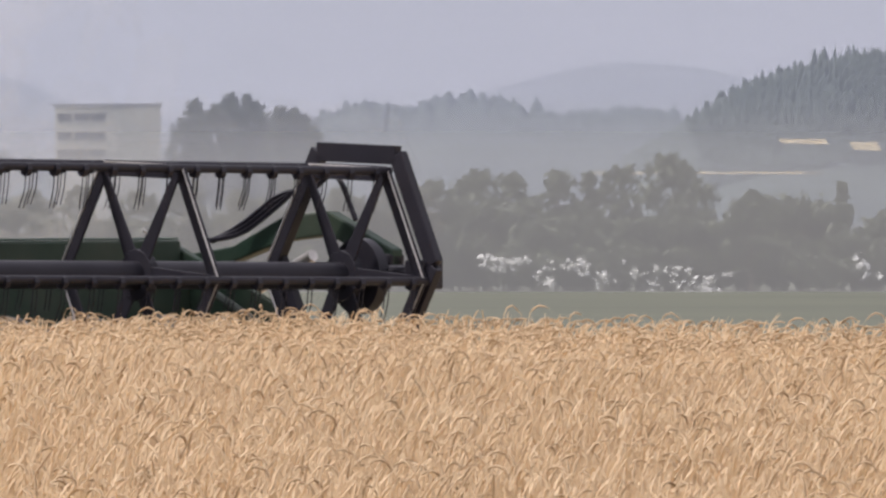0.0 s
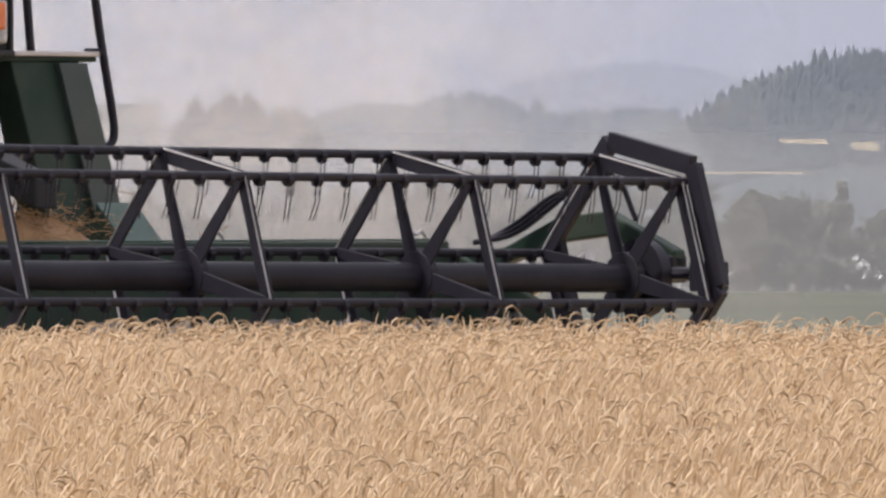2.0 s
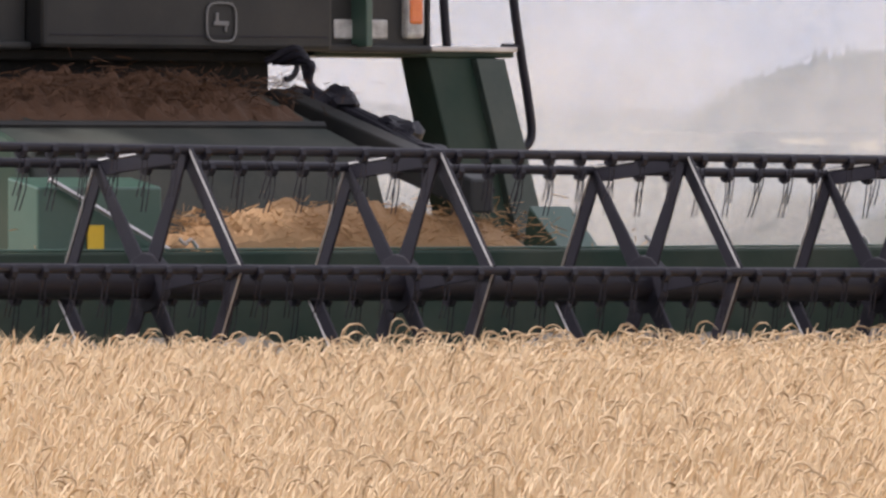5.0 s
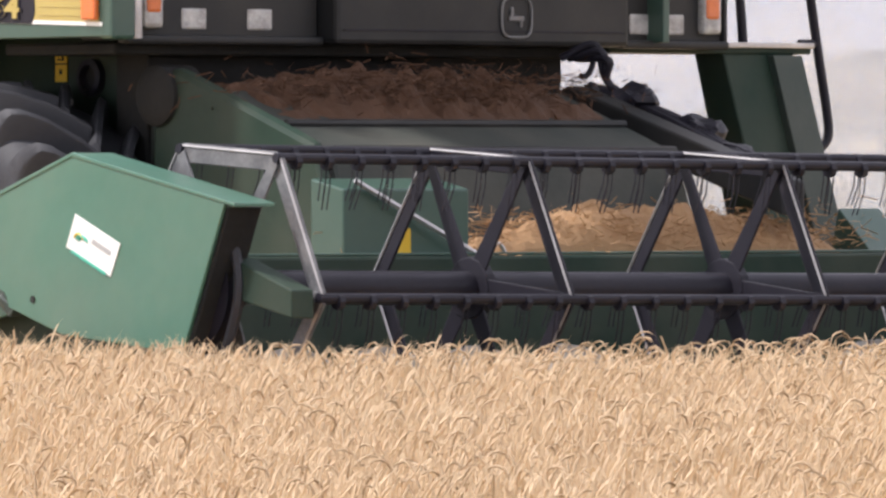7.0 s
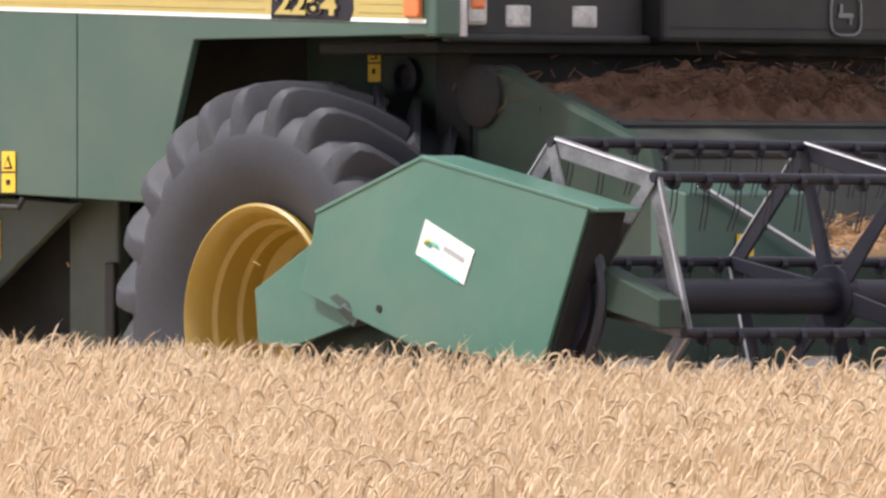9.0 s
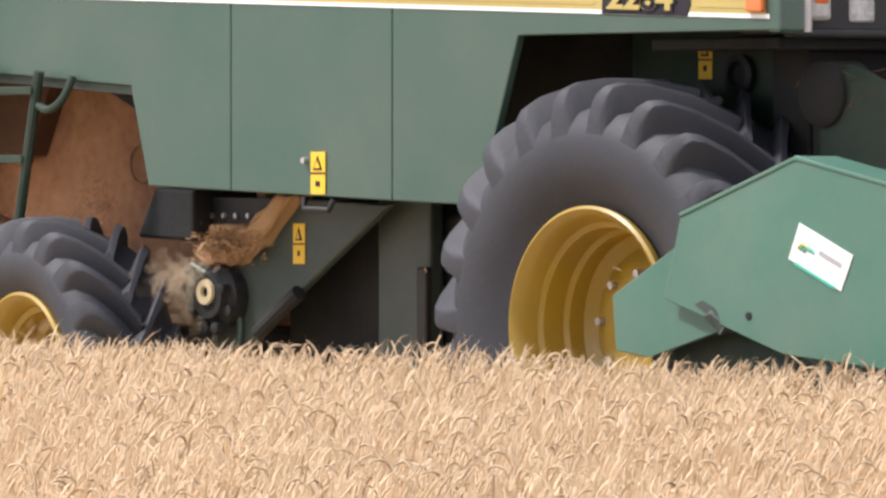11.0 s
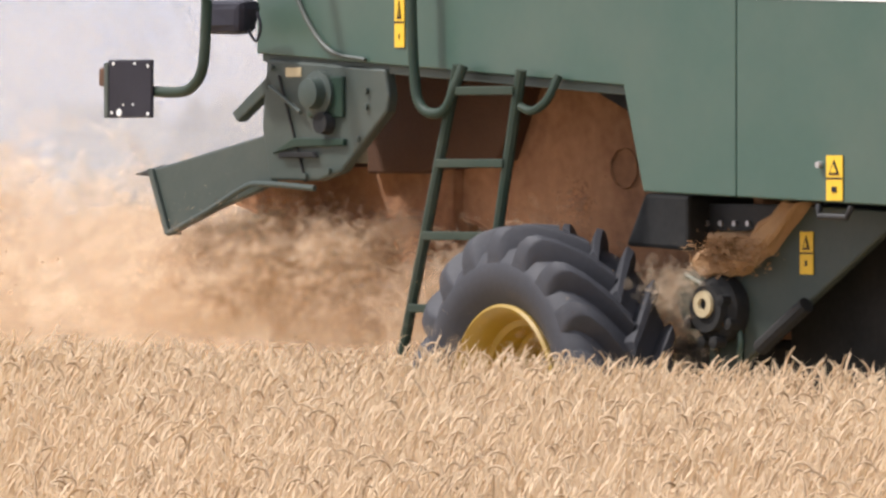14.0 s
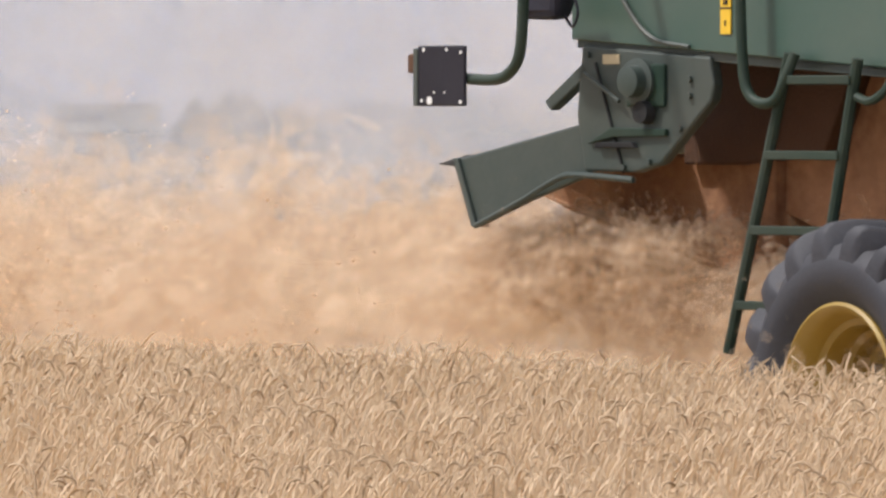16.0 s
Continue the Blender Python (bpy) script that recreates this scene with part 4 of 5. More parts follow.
        part("hole_daylight", tube([c, c + V(0, 0.003, 0)], r, 12), WHITE, plate)
    part("rear_lamp", box(-5.52, -5.475, wv - 0.02, wv + 0.03, 1.80, 1.87, 0.008), STRAW_BROWN, comb, "small red-brown rear lamp")
    part("plug", lump(box(-5.23, -5.01, 1.55, 1.66, 2.0, 2.12, 0.03), 2.0, 0.02, 12), BLACK, comb, "black electrical plug box")
    part("plug_loop", tube(curve_pts([V(-5.03, 1.6, 2.02), V(-4.98, 1.6, 1.97), V(-4.95, 1.6, 2.02), V(-4.97, 1.6, 2.08)]), 0.006, 6), BLACK, comb)
    # straw hood interior behind the ladder
    part("straw_hood", prism([(-5.05, 1.86), (-3.1, 1.80), (-2.9, 1.42), (-2.9, 1.0), (-3.3, 0.85), (-3.9, 1.0), (-4.5, 1.26), (-5.05, 1.42)], 0.3, 0.9, 0.02), HOOD, comb, "brown dust-caked straw hood interior")
    ring = [V(-3.66 + 0.075 * math.cos(k * 0.4), 0.91, 1.49 + 0.075 * math.sin(k * 0.4)) for k in range(17)]
    part("hood_ring", tube(ring, 0.004, 6), HOOD, comb, "rusty ring on the straw hood")
    part("straw_curtain", prism_bumpy([(-5.95, 1.36), (-5.80, 1.45), (-5.3, 1.50), (-4.6, 1.50), (-4.6, 1.02), (-5.0, 1.10), (-5.35, 1.20), (-5.7, 1.27)], 0.75, 0.95, 6.0), HOOD, comb, "brown straw pouring out under the chopper")
    # near-black plate stands in for the open gap beside the hood
    part("hood_gap_plate", prism([(-3.42, 1.80), (-3.05, 1.78), (-3.0, 1.60), (-3.12, 1.68)], 1.30, 1.33, 0.01), CAVITY, comb)
    part("straw_lump", prism_bumpy([(-2.93, 1.13), (-2.81, 1.255), (-2.60, 1.26), (-2.43, 1.37), (-2.34, 1.37), (-2.53, 1.19), (-2.70, 1.105), (-2.86, 1.10)], 1.10, 1.24, 4.0), STRAW, comb, "pale chaff heaped on the shoe plate")
    v, t = heap(1500, 0.1, (0.085, 0.012, 0.03), (-2.70, 1.243, 1.18), 31, 0.028, 0.0022)
    tagged(from_arrays("loose_chaff", v, t, STRAW, comb), kind="stuff")


def prism_bumpy(pts, w0, w1, seed):
    bm = prism(pts, w0, w1, 0.02)
    bmesh.ops.subdivide_edges(bm, edges=bm.edges, cuts=2, use_grid_fill=True)
    bm.normal_update()
    return lump(bm, seed, 0.02, 22)


COMBINE = empty("combine_harvester", "green combine harvester with yellow rims driving through wheat", "combine harvester")
hull(COMBINE)
side_panels(COMBINE)
front(COMBINE)
feeder(COMBINE)
tail(COMBINE)
WHEELS = []
for s in (1, -1):
    wh = make_wheel("front_wheel", "large drive wheel with lugged tyre", COMBINE, 0.905, 0.825, s * 0.93, s * 1.57, 0.425, 23)
    WHEELS.append((wh, (-0.25, -0.0, 0.895), 0.9, 0.0))
    wh = make_wheel("rear_wheel", "smaller steering wheel with lugged tyre", COMBINE, 0.65, 0.588, s * 1.24, s * 1.67, 0.342, 19)
    WHEELS.append((wh, (-3.47 + s * 1.44 * math.sin(radians(8)), -s * 1.44 * (1 - math.cos(radians(8))), 0.635), 0.64, -8.0))


# ---------------------------------------------------------------- cutting header and reel
REEL_R = 0.55
REEL_AT = pose(3.40, 0, 1.002, -0.6, 0, 0)
SPIDERS = [3.06, 1.91, 0.68, -0.58, -1.82, -2.98]


def bar2(a, b, wide, w0, w1, bm):
    """A flat bar in the plane of a spider from a to b (u, h)."""
    d = Vector((b[0] - a[0], b[1] - a[1])).normalized() if a != b else Vector((1, 0))
    n = Vector((-d.y, d.x)) * wide / 2
    return prism([(a[0] + n.x, a[1] + n.y), (b[0] + n.x, b[1] + n.y), (b[0] - n.x, b[1] - n.y), (a[0] - n.x, a[1] - n.y)], w0, w1, 0.004, bm)


def make_reel(header):
    reel = new("reel")
    reel.parent = header
    tagged(reel, "black hexagonal pick-up reel with spring tines")
    part("reel_tube", tube([V(0, -3.05, 0), V(0, 3.1, 0)], 0.062, 20), BLACK, reel, "thick black reel tube", smooth=True)
    tip = (0.0, REEL_R - 0.015)
    tip2 = (tip[1] * math.sin(radians(60)), tip[1] * 0.5)
    shared = []
    for nm, bm, mat in (("rim_bar", bar2(tip, tip2, 0.07, -0.006, 0.006, bmesh.new()), BLACK),
                        ("spoke", prism([(-0.045, 0.0), (-0.022, tip[1]), (0.022, tip[1]), (0.045, 0.0)], 0.008, 0.018, 0.004), BLACK),
                        ("worn_edge", tube([V(0, 0.006, REEL_R + 0.014), V((REEL_R + 0.014) * math.sin(radians(60)), 0.006, (REEL_R + 0.014) * 0.5)], 0.0055, 5), STEEL)):
        me = mesh_of(bm, nm)
        me.materials.append(mat)
        shared.append((nm, me))
    worn = []
    for nm, me in shared:
        me = me.copy()
        if nm != "worn_edge":
            me.materials.clear()
            me.materials.append(WORN)
        worn.append((nm, me))
    for w in SPIDERS:
        for k in range(6):
            for nm, me in (worn if w == SPIDERS[0] else shared):
                ob = new(nm, me)
                ob.parent = reel
                ob.matrix_basis = pose(0, -w, 0, 0, 60 * k, 0)
        pl = [(0.115 * math.sin(radians(30 * k)), 0.115 * math.cos(radians(30 * k))) for k in range(12)]
        part("hub_plate", prism(pl, w - 0.02, w + 0.024, 0.004), BLACK, reel)
    part("drive_disc", lathe([(-3.045, 0.0), (-3.045, 0.17), (-3.10, 0.17), (-3.12, 0.1), (-3.12, 0.0)], 32), BLACK, reel, smooth=True)
    bats = []
    for k in range(6):
        bm = tube([V(0, -3.0, 0), V(0, 3.08, 0)], 0.019, 10)
        for i in range(5):
            for j in range(8):
                w = SPIDERS[i + 1] + (SPIDERS[i] - SPIDERS[i + 1]) * (j + 0.5) / 8
                tube([V(0, w - 0.012, -0.012), V(0, w + 0.012, -0.012)], 0.030, 8, bm)
                for side in (-0.011, 0.011):
                    tube([V(0.012, w + side, -0.03), V(0.004, w + side, -0.10), V(-0.018 - 0.006 * (j % 3), w + side + 0.004 * ((j * 7) % 3 - 1), -0.18)], 0.0028, 5, bm)
        bat = part("bat", bm, BLACK, reel, "tine bar with coiled spring tines")
        bats.append((bat, k))
    return reel, bats


RING_AT = REEL_AT @ pose(0.03, 0, 0.07)


def make_control_ring(header):
    """The far-end ring that turns off the reel's centre and keeps the tines upright."""
    ring = new("control_ring")
    ring.parent = header
    tagged(ring, "black hexagonal control ring at the reel's end")
    r = 0.55
    for k in range(6):
        a = (r * math.sin(radians(60 * k)), r * math.cos(radians(60 * k)))
        c = (r * math.sin(radians(60 * k + 60)), r * math.cos(radians(60 * k + 60)))
        part("end_bar", bar2(a, c, 0.085, -3.04, -3.0, bmesh.new()), BLACK, ring)
    return ring


def make_header():
    hd = empty("cutting_header", "wide green grain header with a black reel", "header")
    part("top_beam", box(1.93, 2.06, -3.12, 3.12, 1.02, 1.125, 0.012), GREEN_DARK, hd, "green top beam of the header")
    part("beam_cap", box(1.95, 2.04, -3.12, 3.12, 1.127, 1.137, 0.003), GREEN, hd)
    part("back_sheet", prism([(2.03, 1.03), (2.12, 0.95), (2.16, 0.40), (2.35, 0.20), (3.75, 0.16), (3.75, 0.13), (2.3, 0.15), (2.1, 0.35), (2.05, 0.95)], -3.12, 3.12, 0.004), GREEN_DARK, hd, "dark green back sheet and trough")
    bm = tube([V(2.62, -3.05, 0.50), V(2.62, 3.05, 0.50)], 0.17, 20)
    part("auger_tube", bm, GREEN_DARK, hd, smooth=True)
    bm = bmesh.new()
    for sgn in (-1, 1):
        prev = None
        for k in range(110):
            a = k * 0.32
            w = sgn * (3.0 - k * 0.0225)
            c, s = math.cos(a * sgn), math.sin(a * sgn)
            cur = [bm.verts.new(V(2.62 + r * s, w + d, 0.50 + r * c)) for r, d in ((0.17, 0), (0.30, 0), (0.30, 0.006), (0.17, 0.006))]
            if prev:
                for j in range(3):
                    bm.faces.new((prev[j], prev[j + 1], cur[j + 1], cur[j]))
            prev = cur
    part("auger_flight", bm, STEEL, hd, "worn steel auger flights")
    part("knife_bar", box(3.70, 3.82, -3.12, 3.12, 0.11, 0.15, 0.006), TRIM, hd)
    for k in range(40):
        w = -3.0 + k * 0.154
        part("knife_guard", prism([(3.80, 0.115), (3.80, 0.145), (3.93, 0.125)], w - 0.012, w + 0.012, 0), TRIM, hd)
    for w in (3.12, -3.16):
        part("end_sheet", prism([(1.95, 1.12), (1.95, 0.2), (3.7, 0.12), (4.1, 0.15), (3.65, 0.55), (2.7, 0.85)], w, w + 0.04, 0.006), GREEN_DARK, hd, "green end sheet")
    # reel arms
    for w in (-3.24, 3.15):
        arm = [(1.95, 1.05), (2.37, 1.10), (2.73, 1.235), (3.05, 1.26), (3.50, 1.09), (3.50, 1.0), (3.05, 1.15), (2.72, 1.12), (2.35, 1.02), (1.95, 0.97)] if w < 0 else [(1.95, 1.06), (1.95, 1.11), (3.52, 1.08), (3.52, 0.99), (2.45, 1.0)]
        part("reel_arm", prism(arm, w, w + 0.07, 0.01), GREEN_DARK, hd, "green reel lift arm")
        if w < 0:
            part("lift_ram", tube([V(2.1, w + 0.03, 0.75), V(2.9, w + 0.03, 1.06)], 0.028, 10), STEEL, hd, smooth=True)
        part("arm_end", box(3.36, 3.50, w - 0.01, w + 0.08, 0.95, 1.07, 0.012), BLACK, hd)
    part("end_bracket", box(3.73, 3.85, -3.18, -3.05, 0.915, 1.045, 0.01), BLACK, hd, "black end bracket")
    part("bracket_rail", tube([V(3.4, -3.12, 0.99), V(3.75, -3.12, 0.99)], 0.03, 8), BLACK, hd)
    for k in range(3):
        part("hydraulic_hose", tube(curve_pts([V(2.36, -3.0 - 0.03 * k, 1.12), V(2.5, -3.12, 1.16 + 0.02 * k), V(2.75, -3.14, 1.29 + 0.02 * k), V(2.98, -3.14, 1.42 - 0.03 * k), V(3.15, -3.14, 1.42), V(3.3, -3.13, 1.22)]), 0.012, 6), BLACK, hd, smooth=True)
    for w in (-1.85, 2.5, 0.6, -3.0):
        part("hose_fitting", tube(curve_pts([V(1.97, w - 0.06, 1.14), V(1.97, w - 0.03, 1.17), V(1.97, w, 1.155), V(1.97, w + 0.03, 1.175)]), 0.008, 6), STEEL, hd)
    part("strut", tube([V(2.3, -3.0, 0.95), V(3.0, -3.1, 0.6)], 0.02, 8), GREY, hd)
    # drive shield at the near end, with its folded top and rear flap
    out = [(2.262, 1.327), (2.83, 1.515), (3.70, 1.335), (3.46, 0.80), (2.77, 0.86), (2.17, 1.04), (2.225, 1.20)]
    sh = part("drive_shield", prism(out, 3.285, 3.30, 0.004), GREEN_CLEAN, hd, "dented bright green sheet-metal drive shield")
    part("shield_top", prism([(2.25, 1.322), (2.83, 1.513), (3.76, 1.335), (3.76, 1.322), (2.83, 1.498), (2.26, 1.31)], 3.12, 3.305, 0.003), GREEN_CLEAN, sh)
    # near-black strip: shade of the shield's turned-away front put into the colour
    part("shield_front", prism([(3.68, 1.32), (3.71, 1.32), (3.48, 0.8), (3.45, 0.8)], 3.14, 3.285, 0.003), CAVITY, sh)
    part("rear_flap", prism([(1.86, 1.045), (2.19, 1.215), (2.35, 1.1), (2.40, 0.93), (2.05, 0.84), (1.88, 0.86)], 3.24, 3.255, 0.004), GREEN_CLEAN, sh)
    part("torn_edge", lump(prism([(2.36, 0.985), (2.42, 0.995), (2.49, 0.955), (2.45, 0.92)], 3.25, 3.30, 0.008), 3, 0.03, 30), GREY, sh)
    part("paint_scuff", prism([(2.33, 1.02), (2.37, 1.035), (2.43, 1.01), (2.45, 0.985), (2.39, 0.99)], 3.3005, 3.3025, 0), GREY, sh, "dull grey paint scuff")
    part("shield_hole", tube([V(2.60, 3.30, 0.985), V(2.60, 3.304, 0.985)], 0.014, 10), CAVITY, sh)
    part("drive_belt", tube(curve_pts([V(3.60, 3.2, 1.26), V(3.66, 3.2, 1.05), V(3.60, 3.2, 0.85), V(3.5, 3.2, 0.7)]), 0.02, 6), RUBBER, hd, smooth=True)
    part("drive_pulley", lathe_at([(-0.04, 0.0), (-0.04, 0.22), (-0.02, 0.19), (0.0, 0.22), (0.0, 0.0)], (3.40, 3.22, 1.03), 32), BLACK, hd, smooth=True)
    part("arm_channel", prism([(3.62, 1.14), (3.95, 1.03), (3.95, 0.93), (3.62, 1.0)], 3.10, 3.20, 0.006), GREEN_DARK, hd, "green channel-section arm end")
    # sticker: white card with a plain green mark and bars
    st = part("sticker", prism([(2.852, 1.294), (3.112, 1.188), (3.054, 1.071), (2.799, 1.176)], 3.301, 3.304, 0), WHITE, sh, "white sticker with a green mark and small bars")
    for k, mt in ((0, DECAL), (1, TEAL), (2, TEAL)):
        arc = [V(2.872 + 0.013 * k + 0.030 * math.sin(a), 3.306, 1.188 - 0.006 * k + 0.036 * math.cos(a)) for a in (-0.9, -0.4, 0.1, 0.6, 1.1)]
        part("mark", tube(arc, 0.0045, 6), mt, st)
    part("bar", prism([(2.955, 1.205), (3.06, 1.162), (3.053, 1.146), (2.948, 1.189)], 3.304, 3.306, 0), ROOF, st, "pale grey bar")
    part("bar", prism([(2.83, 1.166), (3.03, 1.085), (3.026, 1.076), (2.826, 1.157)], 3.304, 3.306, 0), TEAL, st)
    # straws caught in the reel end
    v, t = heap(45, 0.1, (0.03, 1.6, 0.012), (2.0, 0.2, 1.145), 77, 0.12, 0.0018)
    tagged(from_arrays("caught_straw", v, t, STRAW, hd), kind="stuff")
    return hd


HEADER = make_header()
REEL, BATS = make_reel(HEADER)
RING = make_control_ring(HEADER)

# ---------------------------------------------------------------- far trees, hills, house and haze
F = 17640.0


def place(px, y, py=None):
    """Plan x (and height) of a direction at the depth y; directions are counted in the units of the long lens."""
    x = (px - 784) * y / F
    return (x, 1.47 + (300 - py) * y / F) if py is not None else x


def make_tree(name, label, seed, tall, wide, leaves=1500, leaf=0.30, slim=False):
    r = np.random.default_rng(seed)
    tree = empty(name, label, "tree")
    trunk = tube([(0, 0, 0), (0.05, 0.03, tall * 0.3), (0.0, 0.1, tall * 0.6), (0.05, 0, tall * 0.9)], [tall * 0.028, tall * 0.022, tall * 0.013, tall * 0.004], 8)
    for k in range(9):
        z = tall * (0.25 + 0.06 * k)
        a = k * 2.4
        ln = wide * 0.42 * (1 - k * 0.07)
        tube([(0, 0, z), (ln * 0.5 * math.cos(a), ln * 0.5 * math.sin(a), z + tall * 0.05), (ln * math.cos(a), ln * math.sin(a), z + tall * 0.12)], [tall * 0.010, tall * 0.006, tall * 0.002], 5, trunk)
    part("trunk", trunk, BARK, tree, smooth=True)
    clumps = []
    for k in range(26):
        f = r.uniform(0.12, 1.0)
        spread = wide * 0.5 * ((1 - f) ** 0.6 * 1.1 if slim else math.sin(math.pi * (0.12 + 0.82 * f)) ** 0.8)
        a = r.uniform(0, 6.28)
        d = spread * r.uniform(0.2, 1.0)
        clumps.append((d * math.cos(a), d * math.sin(a), tall * (0.10 + 0.86 * f), r.uniform(0.10, 0.19) * wide))
    clumps.append((0, 0, tall * 0.93, 0.10 * wide))
    vs = np.empty((leaves, 4, 3))
    for i in range(leaves):
        c = clumps[r.integers(len(clumps))]
        d = r.normal(0, 1, 3)
        d /= np.linalg.norm(d)
        p = np.array(c[:3]) + d * c[3] * r.uniform(0.5, 1.1) * np.array([1, 1, 0.85])
        n1 = r.normal(0, 1, 3)
        n1 /= np.linalg.norm(n1)
        n2 = np.cross(n1, d)
        n2 /= np.linalg.norm(n2) + 1e-6
        s = leaf * r.uniform(0.5, 1.2)
        for j, (a, b) in enumerate(((-1, -0.6), (1, -0.6), (1, 0.6), (-1, 0.6))):
            vs[i, j] = p + n1 * a * s * 0.5 + n2 * b * s * 0.5
    q = np.arange(leaves)[:, None] * 4
    tris = np.concatenate([q + np.array([[0, 1, 2]]), q + np.array([[0, 2, 3]])])
    from_arrays("crown", vs.reshape(-1, 3), tris, LEAF, tree)
    return tree


def make_trees():
    kinds = [make_tree("deciduous_tree", "hazy dark green broadleaf tree at the field's end", 1, 8.0, 6.0, 1800, 0.42),
             make_tree("deciduous_tree", "hazy dark green broadleaf tree at the field's end", 2, 7.0, 5.2, 1500, 0.42),
             make_tree("slender_tree", "slender hazy poplar-like tree at the field's end", 3, 8.5, 3.4, 1300, 0.36, True),
             make_tree("shrub", "low dark shrub at the field's end", 4, 3.6, 5.0, 1200, 0.36)]
    r = random.Random(5)
    used = [False] * 4

    def put(k, px, y, base, scale, slim=0.85):
        m = pose(place(px, y), y, base, 0, 0, r.uniform(0, 360)) @ Matrix.Diagonal((scale * slim, scale * slim, scale, 1))
        if not used[k]:
            used[k] = True
            kinds[k].matrix_basis = m
            return
        ob = copy_thing(kinds[k], pose(0, 0, 0))
        ob.matrix_basis = m
    # tall group above the rest, then the hedge
    for k, px, top in ((0, 1190, 272), (1, 1105, 296), (2, 1045, 300), (0, 1330, 335), (2, 1490, 318), (1, 985, 305), (0, 840, 300), (1, 905, 310), (0, 760, 318), (1, 1250, 330), (0, 1430, 372), (2, 1560, 370),
                       (1, 690, 320), (0, 610, 330), (1, 520, 320), (0, 430, 335), (1, 340, 325), (0, 250, 335), (1, 150, 330), (0, 60, 335), (1, -60, 330), (0, 1660, 340)):
        y = 520 + r.uniform(-25, 40)
        tall = (8.0, 7.0, 8.5, 3.6)[k]
        base = ground_height(y)
        put(k, px, y, base, (1.47 + (300 - top) * y / F - base) / tall)
    for k in range(64):
        y = 496 + r.uniform(-4, 40)
        put(3, -60 + k * 27 + r.uniform(-15, 15), y, ground_height(y) - 0.2, r.uniform(0.6, 1.3), 1.0)
    # larger grove behind, by the house
    for px, top in ((345, 180), (378, 184), (412, 164), (438, 166), (502, 188), (524, 190), (328, 208), (467, 203), (552, 222)):
        y = 1110 + r.uniform(-20, 20)
        put(px % 2, px, y, -5.3, (1.47 + (300 - top) * y / F + 5.3) / (8.0, 7.0)[px % 2], 0.5)


make_trees()


def make_white_flecks():
    """Clumps of small white flecks along the foot of the hedge."""
    r = np.random.default_rng(12)
    spots = []
    for k in range(70):
        px = r.uniform(850, 1300)
        spots.append((px, 455 + 60 * (px - 850) / 450 * r.uniform(0.2, 1.0) + r.uniform(0, 25), r.uniform(0.4, 1.1)))
    spots += [(1530, 470, 1.5), (1545, 490, 1.4), (1515, 455, 1.1), (870, 458, 1.2), (918, 462, 1.6), (970, 500, 1.6), (1020, 462, 1.6), (1065, 500, 1.6), (1245, 514, 1.6)]
    vs, y = [], 488.0
    for px, py, s in spots:
        x, z = place(px, y, py)
        for j in range(7):
            c = np.array([x, y, z]) + r.normal(0, 0.12, 3) * s * np.array([1.3, 1, 0.7])
            for k in range(2):
                d1, d2 = r.normal(0, 0.075 * s, 3), r.normal(0, 0.075 * s, 3)
                vs += [c - d1, c + d2, c + d1]
    vs = np.array(vs)
    tagged(from_arrays("white_fleck", vs, np.arange(len(vs)).reshape(-1, 3), WHITE_FLECK), "scattered bright white flecks on the far hedge", "blossom", kind="stuff")


make_white_flecks()


def ridge(name, label, y, crest, x0, x1, rough, steps, mat, teeth=0.0, kind="structure"):
    """A wooded ridge: its crest height is a function of the direction; the near slope runs down to the plain."""
    bm = bmesh.new()
    rows = []
    deep = y * 0.12
    n = steps
    for i in range(n + 1):
        px = x0 + (x1 - x0) * i / n
        top = crest(px)
        x = place(px, y)
        col = []
        for j in range(7):
            f = j / 6
            z = -6 + (1.47 + (300 - top) * y / F + 6) * (1 - (1 - f) ** 1.7)
            jit = noise.noise(Vector((px * 0.05, f * 6, y * 0.01))) * rough + noise.noise(Vector((px * 0.17, f * 15, y * 0.02))) * rough * 0.5
            col.append(bm.verts.new((x, y - deep * (1 - f) + jit * 4, z + jit * f * (y / F) * 10)))
        rows.append(col)
    for a, b in zip(rows, rows[1:]):
        for j in range(6):
            bm.faces.new((a[j], b[j], b[j + 1], a[j + 1]))
    ob = part(name, bm, mat)
    return tagged(ob, label, "hill", kind=kind)


def bell(px, c, s):
    return math.exp(-((px - c) / s) ** 2)


def hill_line(p):
    return 98 + 114 * math.exp(-((max(p, 1215) - 1215) / 130) ** 1.2) + max(0, 1215 - p) * 0.6


